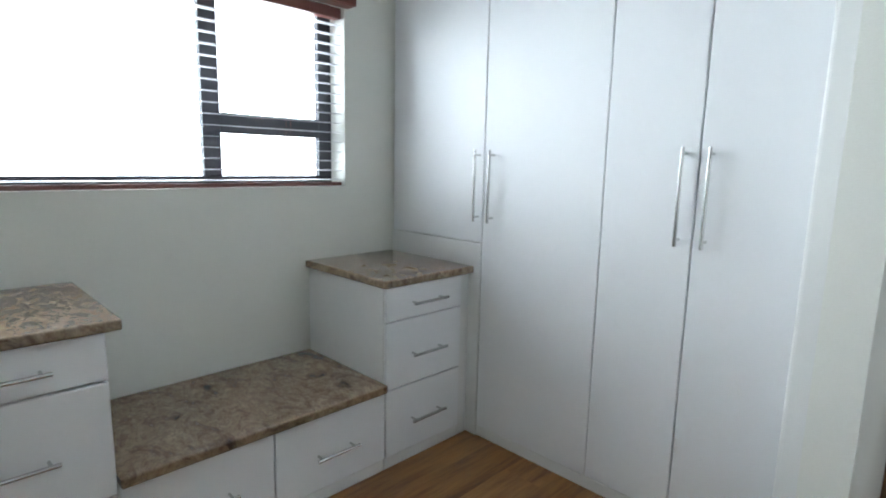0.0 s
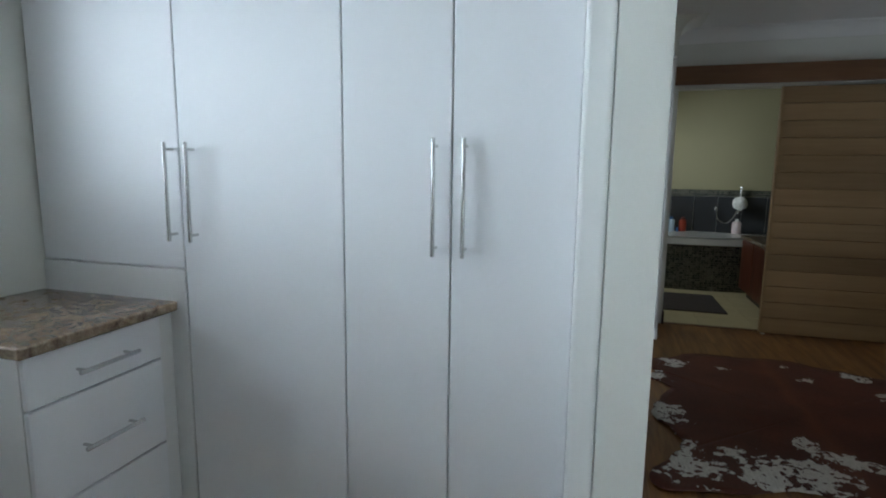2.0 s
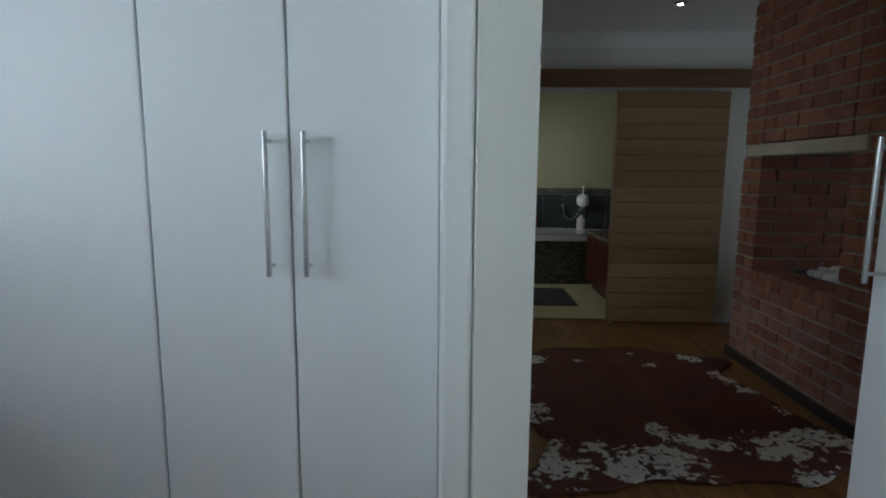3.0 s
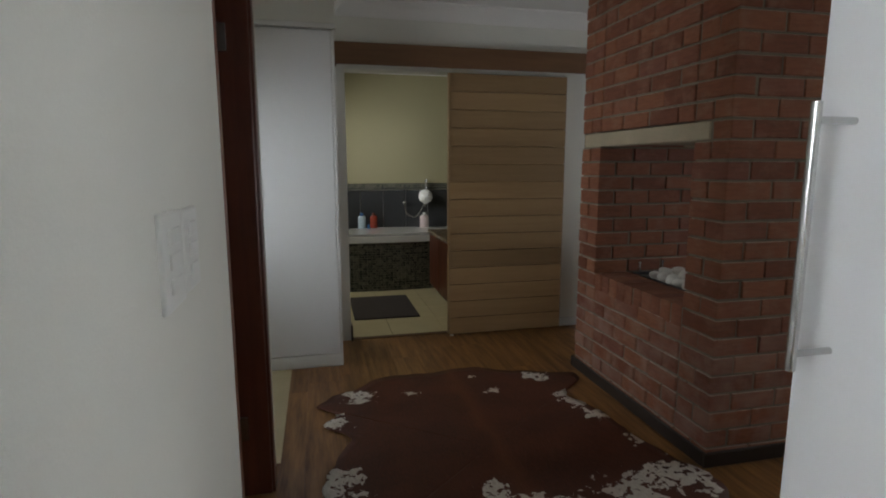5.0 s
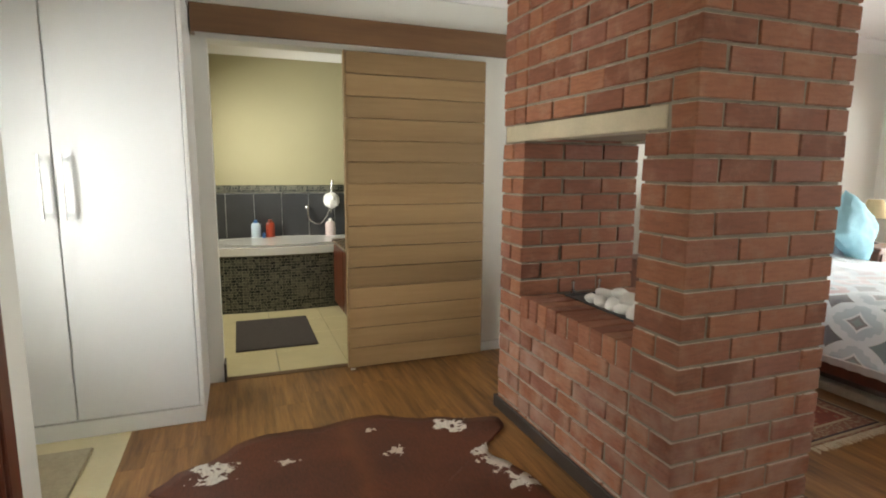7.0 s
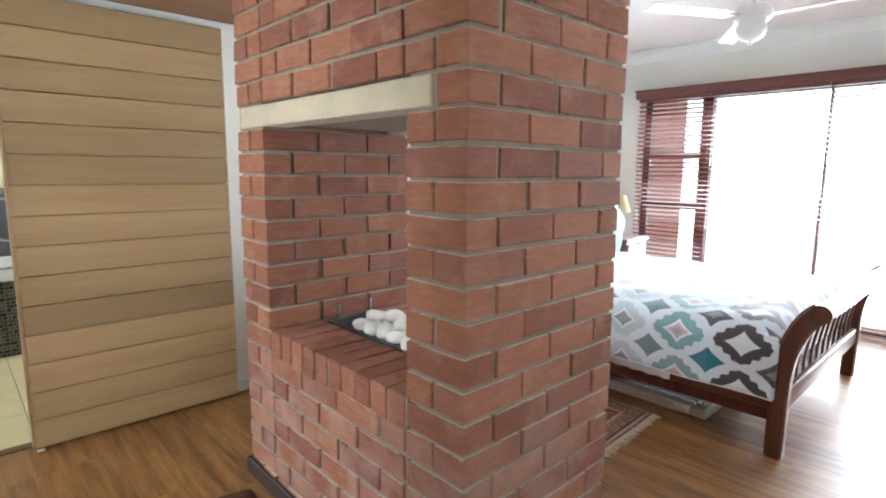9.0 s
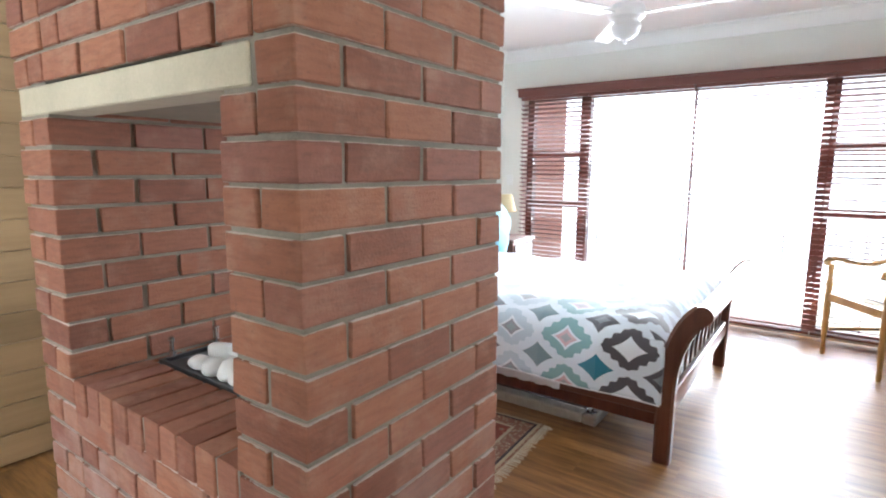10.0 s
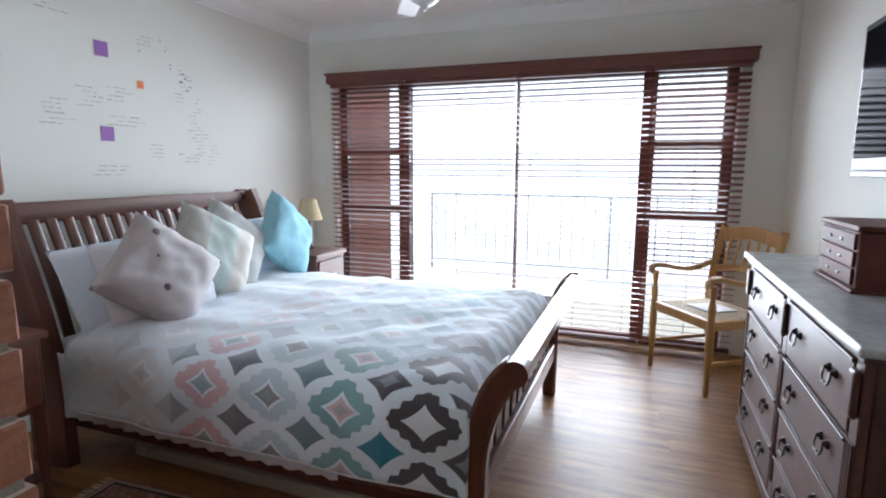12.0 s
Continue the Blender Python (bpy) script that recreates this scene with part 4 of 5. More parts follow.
for y0, y1, tilt_ in ((4.44, 5.14, 17), (3.515, 4.43, 9), (2.545, 3.505, 9), (1.925, 2.535, 18)):
    blind("wooden_blind", "reddish-brown timber blind lowered with open slats", (EAST - 0.045, 0, 0.0), y0, y1, 0.03, 2.03, 0.043, 0.050, tilt_, BLINDW, BLINDW)
pel = thing("pelmet", "reddish-brown timber pelmet above the glazed doors", "pelmet", (EAST, 0, 0))
part_box("board", (-0.098, -0.08, 1.90, 5.165, 2.03, 2.10), BLINDW, pel, bevel=0.004)
part_box("top_moulding", (-0.11, -0.001, 1.89, 5.18, 2.10, 2.116), BLINDW, pel, bevel=0.006)
for y in (1.90, 5.147):
    part_box("return", (-0.08, -0.001, y, y + 0.018, 2.03, 2.10), BLINDW, pel, bevel=0.003)
setting("trim_door_track", (EAST - 0.01, EAST + 0.25, 1.985, 5.135, 0.0, 0.022), plain("alu_track", (0.5, 0.5, 0.5), 0.35, 0.8), "aluminium sliding door track in the floor", "track", 0.004)
sw = thing("light_switch", "white light switch by the glazed doors", "light switch", (EAST, 5.29, 1.2))
part_box("plate", (-0.01, 0.0, -0.035, 0.035, -0.055, 0.055), SWITCH, sw, bevel=0.003)
part_box("rocker", (-0.014, -0.0095, -0.015, 0.015, -0.025, 0.025), SWITCH, sw, bevel=0.002)

# ---- bed ----
BX0, BX1, FY, HY = 3.575, 5.155, 3.005, 5.02
bed = thing("sleigh_bed", "red-brown timber sleigh bed with slatted head and foot", "bed", ((BX0 + BX1) / 2, 4.1, 0))
O = Vector((-(BX0 + BX1) / 2, -4.1, 0))


def bpart(name, bm, material, label="", smooth=True):
    bmesh.ops.translate(bm, vec=O, verts=bm.verts)
    return part(name, bm, material, bed, label, smooth)


def foot_curve(z):
    """How far the footboard leans outwards at a height."""
    rise = min(1.0, max(0.0, (z - 0.34) / 0.39))
    return FY + 0.01 - 0.185 * (1 - math.sqrt(1 - rise * rise))


def head_curve(z):
    u = max(0.0, (z - 0.35) / 0.82)
    return HY - 0.045 + 0.25 * u ** 1.4


for x in (BX0 + 0.032, BX1 - 0.032):
    bm = bmesh.new()
    heights = [i * 0.34 / 8 for i in range(8)] + [0.34 + 0.39 * math.sin(radians(4.5 * i)) for i in range(17)]
    sweep(bm, [(x, foot_curve(z), z) for z in heights], lambda t: (0.032, 0.036 + 0.010 * t), (1, 0, 0))
    bpart("foot_post", bm, MERANTI)
    bm = bmesh.new()
    rod(bm, (x - 0.033, foot_curve(0.711), 0.706), (x + 0.033, foot_curve(0.711), 0.706), 0.042, n=18)
    bpart("scroll", bm, MERANTI)
    bm = bmesh.new()
    sweep(bm, [(x + (x - 4.365) * 0.045, head_curve(z), z) for z in [i * 1.14 / 30 for i in range(31)]], lambda t: (0.038, 0.115 - 0.025 * t), (1, 0, 0))
    bpart("head_post", bm, MERANTI)
    bm = bmesh.new()
    rod(bm, (x - 0.036, head_curve(1.12) + 0.01, 1.125), (x + 0.036, head_curve(1.12) + 0.01, 1.125), 0.045, n=18)
    bpart("scroll", bm, MERANTI)
    bm = bmesh.new()
    box(bm, x - 0.018, x + 0.018, FY + 0.05, HY - 0.05, 0.222, 0.34, 0.006)
    bpart("side_rail", bm, MERANTI_Y)
for z, h, y in ((0.716, 0.022, foot_curve(0.711)), (0.285, 0.062, FY - 0.006)):
    bm = bmesh.new()
    if z > 0.5:
        sweep(bm, [(BX0 + 0.064, y - 0.004, z - 0.008), (BX1 - 0.064, y - 0.004, z - 0.008)], (0.034, 0.030), (0, 1, 0))
    else:
        box(bm, BX0 + 0.064, BX1 - 0.064, y - 0.014, y + 0.018, z - h, z + h * 0.6, 0.010, 3)
    bpart("foot_rail", bm, POLISHED)
for k in range(11):
    x = BX0 + 0.16 + k * (BX1 - BX0 - 0.32) / 10
    bm = bmesh.new()
    sweep(bm, [(x, foot_curve(z), z) for z in [0.315 + i * 0.385 / 10 for i in range(11)]], (0.013, 0.006), (1, 0, 0))
    bpart("foot_slat", bm, MERANTI)
for z0, z1 in ((1.055, 1.155), (0.30, 0.50)):
    bm = bmesh.new()
    sweep(bm, [(BX0 + 0.07, head_curve((z0 + z1) / 2), (z0 + z1) / 2), (BX1 - 0.07, head_curve((z0 + z1) / 2), (z0 + z1) / 2)], (0.02, 0.05), (0, 1, 0))
    bpart("head_rail", bm, MERANTI_X)
for k in range(17):
    x = BX0 + 0.13 + k * (BX1 - BX0 - 0.26) / 16
    bm = bmesh.new()
    sweep(bm, [(x, head_curve(z), z) for z in [0.45 + i * 0.62 / 12 for i in range(13)]], (0.024, 0.010), (1, 0, 0))
    bpart("head_slat", bm, MERANTI)
# base reaches lower than needed, to block window light under the bed
bm = bmesh.new()
box(bm, BX0 + 0.06, BX1 - 0.06, FY + 0.06, HY - 0.03, 0.15, 0.30)
bpart("base", bm, DOORW, smooth=False)
MATT = plain("mattress_ticking", (0.72, 0.74, 0.78), 0.9, var=0.05, scale=12, bump=0.4)
mt = part_box("mattress", (BX0 + 0.05, BX1 - 0.05, FY + 0.07, HY - 0.03, 0.302, 0.56), MATT, None, "", 0.04, 3)
tagged(mt, "white mattress on the sleigh bed", "mattress")


def duvet_material():
    m, nt, b = nodes_of("printed_duvet")
    uvn = nt.nodes.new("ShaderNodeUVMap")
    uvn.uv_map = "cloth"
    sep = nt.nodes.new("ShaderNodeSeparateXYZ")
    nt.links.new(uvn.outputs[0], sep.inputs[0])
    us = math_node(nt, "MULTIPLY_ADD", sep.outputs[0], 1 / 0.235, 0.5)
    vs = math_node(nt, "MULTIPLY_ADD", sep.outputs[1], 1 / 0.30, 0.02)

    def cell(off, seed):
        """Distances from the middle of a tile, the tile's row and a number of its own."""
        cu, cv = math_node(nt, "ADD", us, off), math_node(nt, "ADD", vs, off)
        au = math_node(nt, "ABSOLUTE", math_node(nt, "SUBTRACT", math_node(nt, "FRACT", cu), 0.5))
        av = math_node(nt, "ABSOLUTE", math_node(nt, "SUBTRACT", math_node(nt, "FRACT", cv), 0.5))
        com = nt.nodes.new("ShaderNodeCombineXYZ")
        row = math_node(nt, "FLOOR", cv)
        nt.links.new(math_node(nt, "ADD", math_node(nt, "FLOOR", cu), seed), com.inputs[0])
        nt.links.new(row, com.inputs[1])
        wn_ = nt.nodes.new("ShaderNodeTexWhiteNoise")
        wn_.noise_dimensions = "2D"
        nt.links.new(com.outputs[0], wn_.inputs["Vector"])
        return au, av, math_node(nt, "DIVIDE", math_node(nt, "ADD", row, 0.5), 8.0), wn_.outputs["Value"]

    def hollow(a, c, size, power=0.62):
        """A four-pointed star with hollow sides."""
        p, q = math_node(nt, "POWER", a, power), math_node(nt, "POWER", c, power)
        return math_node(nt, "LESS_THAN", math_node(nt, "ADD", p, q), size ** power)

    def stepped(fac, stops):
        r = nt.nodes.new("ShaderNodeValToRGB")
        r.color_ramp.interpolation = "CONSTANT"
        e = r.color_ramp.elements
        while len(e) < len(stops):
            e.new(0.5)
        for k, (p, c) in zip(e, stops):
            k.position, k.color = p, (*c, 1)
        nt.links.new(fac, r.inputs[0])
        return r.outputs[0]

    au, av, row, rnd = cell(0.0, 0.0)
    wave = math_node(nt, "COSINE", math_node(nt, "MULTIPLY", math_node(nt, "SUBTRACT", au, av), 25.0))
    diamond = math_node(nt, "MULTIPLY_ADD", wave, -0.032, math_node(nt, "ADD", au, av))
    diamond = math_node(nt, "MAXIMUM", diamond, math_node(nt, "MULTIPLY", math_node(nt, "MAXIMUM", au, av), 1.12))
    disc = math_node(nt, "LESS_THAN", diamond, 0.485)
    ring = math_node(nt, "MULTIPLY", disc, math_node(nt, "SUBTRACT", 1.0, hollow(au, av, 0.27, 0.8)))
    heart = hollow(au, av, 0.20, 0.8)
    seed_ = math_node(nt, "MULTIPLY", hollow(au, av, 0.11, 0.8), math_node(nt, "GREATER_THAN", row, 0.125))
    bu, bv, row2, rnd2 = cell(0.5, 31.0)
    star = hollow(bu, bv, 0.295, 0.82)
    inner = hollow(bu, bv, 0.15, 0.76)
    plain_star = math_node(nt, "GREATER_THAN", rnd2, 0.5)

    # rows of colour from the foot of the bed to the head, and how strongly each is printed
    rings = [(0.0, (0.075, 0.075, 0.09)), (0.125, (0.20, 0.40, 0.43)), (0.25, (0.50, 0.63, 0.71)), (0.375, (0.60, 0.40, 0.44)), (0.5, (0.58, 0.62, 0.66))]
    hearts = [(0.0, (0.80, 0.87, 0.93)), (0.125, (0.62, 0.40, 0.43)), (0.25, (0.15, 0.15, 0.18)), (0.375, (0.22, 0.30, 0.36)), (0.5, (0.45, 0.47, 0.52))]
    stars = [(0.0, (0.08, 0.08, 0.095)), (0.125, (0.09, 0.09, 0.11)), (0.25, (0.14, 0.14, 0.17)), (0.375, (0.12, 0.12, 0.15)), (0.5, (0.25, 0.33, 0.38)), (0.625, (0.42, 0.44, 0.49))]
    stars2 = [(0.0, (0.02, 0.20, 0.30)), (0.125, (0.02, 0.20, 0.30)), (0.25, (0.15, 0.24, 0.28)), (0.375, (0.11, 0.11, 0.14)), (0.5, (0.55, 0.38, 0.42)), (0.625, (0.46, 0.48, 0.52))]
    # weaker towards the head: sparser print there, and partly light painted in
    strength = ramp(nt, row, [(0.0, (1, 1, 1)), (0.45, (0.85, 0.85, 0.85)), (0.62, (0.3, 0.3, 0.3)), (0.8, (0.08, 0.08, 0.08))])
    # daylight painted in: the print pales on top, bolder along the hanging side
    glare_fade = ramp(nt, sep.outputs[0], [(0.34, (1, 1, 1)), (0.56, (0.36, 0.36, 0.36))])
    f = math_node(nt, "MULTIPLY", strength, glare_fade)

    base = (0.80, 0.87, 0.93)
    weave = noise_tex(nt, coords(nt, shift=False), 260.0, 2.0)
    c = mixed(nt, math_node(nt, "MULTIPLY", math_node(nt, "SUBTRACT", 1.0, disc), 0.3), base, (0.56, 0.70, 0.80))
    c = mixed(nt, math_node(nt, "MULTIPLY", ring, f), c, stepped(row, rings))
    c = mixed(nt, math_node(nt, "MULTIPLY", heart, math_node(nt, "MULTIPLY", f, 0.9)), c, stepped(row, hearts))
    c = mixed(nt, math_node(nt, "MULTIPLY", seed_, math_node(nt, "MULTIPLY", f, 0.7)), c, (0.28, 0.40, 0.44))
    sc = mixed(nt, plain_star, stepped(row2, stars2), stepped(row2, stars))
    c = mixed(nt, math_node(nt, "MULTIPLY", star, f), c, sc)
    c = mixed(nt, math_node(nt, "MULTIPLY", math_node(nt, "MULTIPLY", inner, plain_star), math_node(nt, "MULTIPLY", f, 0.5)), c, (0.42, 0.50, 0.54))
    nt.links.new(c, b.inputs["Base Color"])
    b.inputs["Roughness"].default_value = 0.9
    b.inputs["Sheen Weight"].default_value = 0.2
    bumped(nt, b, weave, 0.25, 0.001)
    return m


def duvet():
    bm = bmesh.new()
    uvl = bm.loops.layers.uv.new("cloth")
    W, drop, top = BX1 - BX0 + 0.01, 0.312, 0.60
    nu, nv = 96, 84
    total = W + 2 * drop
    y0, y1 = FY + 0.02, HY - 0.21
    grid = []
    for j in range(nv + 1):
        v = j / nv
        y = y0 + (y1 - y0) * v
        row = []
        for i in range(nu + 1):
            s = i / nu * total
            w = noise.noise(Vector((s * 3.2, y * 3.0, 0))) * 0.022 + noise.noise(Vector((s * 7, y * 9 + s * 4, 4))) * 0.012 + abs(noise.noise(Vector((s * 5 + y * 6, y * 3, 8)))) * 0.012
            if s < drop:
                h = drop - s
                r = min(1, h / 0.09)
                x = BX0 - 0.012 - 0.028 * math.sin(r * math.pi / 2) + noise.noise(Vector((y * 5, h * 2.5, 1))) * 0.014 * min(1, h / 0.15)
                z = top - h * 0.97 - 0.012 + noise.noise(Vector((y * 3, 0, 7))) * 0.005 * (h / drop)
            elif s > drop + W:
                h = s - drop - W
                r = min(1, h / 0.09)
                x = BX1 + 0.012 + 0.028 * math.sin(r * math.pi / 2) + noise.noise(Vector((y * 6, h * 2, 9))) * 0.018
                z = top - h * 0.97 - 0.012
            else:
                x = BX0 - 0.012 + (s - drop) * (W + 0.014) / W
                e = min(s - drop, drop + W - s)
                z = top + 0.055 * (1 - math.exp(-e / 0.16)) - 0.012 * math.exp(-e / 0.05) + w
            if v < 0.06:
                z -= 0.10 * (1 - v / 0.06) ** 2 if drop <= s <= drop + W else 0
            vert = bm.verts.new((x, y + (noise.noise(Vector((s * 4, 2, 2))) * 0.012 if j in (0, nv) else 0), z))
            row.append((vert, (s, y - y0)))
        grid.append(row)
    for j in range(nv):
        for i in range(nu):
            q = (grid[j][i], grid[j][i + 1], grid[j + 1][i + 1], grid[j + 1][i])
            f = bm.faces.new([p[0] for p in q])
            for lp, p in zip(f.loops, q):
                lp[uvl].uv = p[1]
    rows_xyz = [[(p[0].co.copy(),) for p in g] for g in grid]
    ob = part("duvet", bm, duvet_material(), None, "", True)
    sol_ = ob.modifiers.new("thickness", "SOLIDIFY")
    sol_.thickness, sol_.offset = 0.03, -1
    for k in (0, nu):
        hem = bmesh.new()
        edge = [g[k][0] for g in rows_xyz]
        sweep(hem, edge, (0.002, 0.003), (1, 0, 0))
        part("hem", hem, MATT, ob, "white stitched hem", True)
    return tagged(ob, "white duvet printed with teal, grey and pink tile pattern", "duvet")


duvet()
for sx, x in ((-1, BX0 - 0.002), (1, BX1 + 0.002)):
    bm = bmesh.new()
    prev = None
    for i in range(61):
        y = FY + 0.5 + (HY - 0.07 - FY - 0.5) * i / 60
        d = sx * (0.006 * math.sin(i * 1.7) + 0.004)
        cur = (bm.verts.new((x + d, y, 0.52)), bm.verts.new((x + d * 1.6, y, 0.235)))
        if prev:
            bm.faces.new((prev[0], cur[0], cur[1], prev[1]))
        prev = cur
    sheet = part("bed_sheet", bm, MATT, None, "", True)
    sheet.modifiers.new("thickness", "SOLIDIFY").thickness = 0.004
    tagged(sheet, "white sheet hanging below the duvet's edge", "sheet")


def cushion(name, label, size, thick, material, m, category="cushion"):
    """A stuffed square cushion with drawn-out corners, lying in its own xy plane."""
    bm = bmesh.new()
    n = 22
    g = {}
    for side in (1, -1):
        for i in range(n + 1):
            for j in range(n + 1):
                u, v = 2 * i / n - 1, 2 * j / n - 1
                edge = i in (0, n) or j in (0, n)
                if side < 0 and edge:
                    g[side, i, j] = g[1, i, j]
                    continue
                h = (max(0.0, (1 - u ** 4)) * max(0.0, (1 - v ** 4))) ** 0.46
                pull = 1 - 0.085 * (1 - abs(u * v)) * (u * u + v * v) / 1.4
                w = (noise.noise(Vector((u * 2.3, v * 2.3, side * 3 + size))) * 0.10 + noise.noise(Vector((u * 5 + v * 3, v * 5, side * 7 + thick * 9))) * 0.05) * h
                g[side, i, j] = bm.verts.new((u * size / 2 * pull, v * size / 2 * pull, side * thick / 2 * h + w * thick))
    for side in (1, -1):
        for i in range(n):
            for j in range(n):
                bm.faces.new([g[side, a, c] for a, c in ((i, j), (i + 1, j), (i + 1, j + 1), (i, j + 1))])
    ob = part(name, bm, material, None, "", True)
    ob.matrix_world = m
    return tagged(ob, label, category)


def banded(name, a, c, d):
    """Cushion cloth in three bands."""
    m, nt, b = nodes_of(name)
    v = coords(nt, shift=False)
    sep = nt.nodes.new("ShaderNodeSeparateXYZ")
    nt.links.new(v, sep.inputs[0])
    k = math_node(nt, "ADD", sep.outputs[0], 0.5)
    col = mixed(nt, math_node(nt, "GREATER_THAN", k, 0.42), a, c)
    col = mixed(nt, math_node(nt, "GREATER_THAN", k, 0.58), col, d)
    n2 = noise_tex(nt, v, 180.0, 2.0)
    nt.links.new(mixed(nt, 0.2, col, ramp(nt, n2, [(0.3, (0.5, 0.5, 0.5)), (0.7, (1, 1, 1))]), "MULTIPLY"), b.inputs["Base Color"])
    b.inputs["Roughness"].default_value = 0.92
    bumped(nt, b, n2, 0.4)
    return m


LILAC = plain("grey_lilac_cloth", (0.52, 0.49, 0.50), 0.92, var=0.06, scale=9, grain=240, bump=0.5)
GREYC = plain("grey_linen", (0.47, 0.48, 0.47), 0.92, var=0.08, scale=9, grain=240, bump=0.5)
BLUEC = plain("light_blue_cloth", (0.30, 0.56, 0.66), 0.9, var=0.06, scale=9, grain=240, bump=0.4)
PILLC = plain("pale_pillowcase", (0.72, 0.80, 0.90), 0.9, var=0.05, scale=7, grain=240, bump=0.4)


def leaning(x, y, z, yaw, lean, spin):
    """A cushion's pose: facing yaw (0: south), leaning back, spun in its own plane."""
    return pose(x, y, z, 0, 0, yaw) @ pose(0, 0, 0, 90 - lean, 0, 0) @ pose(0, 0, 0, 0, 0, spin)


cushion("bed_pillow", "pale blue pillow leaning on the headboard", 0.50, 0.17, PILLC, leaning(3.88, 4.84, 0.795, -4, 22, 5) @ Matrix.Diagonal((1.15, 0.80, 1, 1)), "pillow")
cushion("bed_pillow", "white pillow leaning on another pillow", 0.50, 0.17, plain("white_pillowcase", (0.74, 0.75, 0.80), 0.9, var=0.04), leaning(3.95, 4.71, 0.785, -6, 26, -3) @ Matrix.Diagonal((1.12, 0.80, 1, 1)), "pillow")
cushion("bed_pillow", "white pillow leaning on the headboard", 0.50, 0.17, PILLC, leaning(4.80, 4.90, 0.80, 4, 22, -3) @ Matrix.Diagonal((1.25, 0.85, 1, 1)), "pillow")
c1 = cushion("cushion", "grey-lilac square cushion with small flower buttons", 0.455, 0.19, LILAC, leaning(3.875, 4.60, 0.832, -10, 28, 47))
cushion("cushion", "beige, cream and pale green banded cushion", 0.45, 0.18, banded("banded_cloth", (0.50, 0.50, 0.47), (0.55, 0.64, 0.61), (0.66, 0.64, 0.58)), leaning(4.29, 4.70, 0.862, -8, 26, -34))
cushion("cushion", "grey linen cushion behind the banded one", 0.44, 0.17, GREYC, leaning(4.55, 4.80, 0.862, -6, 24, 48))
cushion("cushion", "light blue cushion standing on its corner", 0.45, 0.19, BLUEC, leaning(4.99, 4.74, 0.868, 8, 14, 50))
FLOWER = plain("rose_grey_button", (0.16, 0.12, 0.13), 0.8)
for u, v in ((-0.10, -0.02), (0.02, 0.07), (0.12, 0.13)):
    bm = bmesh.new()
    lathe(bm, [(0.016, 0), (0.018, 0.004), (0.008, 0.009)], 9, (u, v, 0.088))
    part("button", bm, FLOWER, c1, "dark fabric flower", True)

# things near the bed
MIRROR_F = plain("pale_gilt_frame", (0.40, 0.36, 0.30), 0.4, 0.3, var=0.12, scale=30, bump=0.5)
fm = thing("framed_mirror", "large mirror in a pale gilt frame stored under the bed", "mirror", (4.05, 4.03, 0.0))
for d in ((-0.32, 0.32, -0.66, -0.58, 0.0, 0.06), (-0.32, 0.32, 0.58, 0.66, 0.0, 0.06), (-0.32, -0.24, -0.58, 0.58, 0.0, 0.06), (0.24, 0.32, -0.58, 0.58, 0.0, 0.06)):
    part_box("frame", d, MIRROR_F, fm, bevel=0.014, seg=3)
part_box("plate", (-0.24, 0.24, -0.58, 0.58, 0.03, 0.045), plain("mirror_silver", (0.7, 0.72, 0.74), 0.08, 1.0, var=0.02), fm, bevel=0)
for sx in (-0.28, 0.28):
    for sy in (-0.62, 0.62):
        bm = bmesh.new()
        for k in range(5):
            a = k * 2 * math.pi / 5
            rod(bm, (sx + 0.012 * math.cos(a), sy + 0.012 * math.sin(a), 0.058), (sx + 0.03 * math.cos(a), sy + 0.03 * math.sin(a), 0.066), 0.010, 0.004, 8)
        part("ornament", bm, CHROME, fm, "silver leaf ornament", True)


def rug_material():
    m, nt, b = nodes_of("persian_rug")
    v = coords(nt, shift=False)
    sep = nt.nodes.new("ShaderNodeSeparateXYZ")
    nt.links.new(v, sep.inputs[0])
    ex = math_node(nt, "SUBTRACT", 0.32, math_node(nt, "ABSOLUTE", sep.outputs[0]))
    ey = math_node(nt, "SUBTRACT", 0.50, math_node(nt, "ABSOLUTE", sep.outputs[1]))
    e = math_node(nt, "MINIMUM", ex, ey)
    vor = put(nt, "ShaderNodeTexVoronoi", Scale=26.0)
    nt.links.new(v, vor.inputs["Vector"])
    vor2 = put(nt, "ShaderNodeTexVoronoi", Scale=52.0)
    nt.links.new(v, vor2.inputs["Vector"])
    field = ramp(nt, vor.outputs["Distance"], [(0.10, (0.05, 0.035, 0.05)), (0.22, (0.36, 0.26, 0.17)), (0.34, (0.26, 0.065, 0.04)), (0.6, (0.20, 0.05, 0.035))])
    border = ramp(nt, vor2.outputs["Distance"], [(0.12, (0.06, 0.04, 0.05)), (0.3, (0.40, 0.31, 0.21)), (0.5, (0.22, 0.10, 0.07))])
    c = mixed(nt, math_node(nt, "LESS_THAN", e, 0.12), field, border)
    for at, col in ((0.12, (0.42, 0.34, 0.24)), (0.032, (0.05, 0.035, 0.04)), (0.018, (0.40, 0.32, 0.22))):
        c = mixed(nt, math_node(nt, "LESS_THAN", math_node(nt, "ABSOLUTE", math_node(nt, "SUBTRACT", e, at)), 0.008), c, col)
    nt.links.new(c, b.inputs["Base Color"])
    b.inputs["Roughness"].default_value = 0.95
    bumped(nt, b, noise_tex(nt, v, 320.0), 0.7, 0.003)
    return m


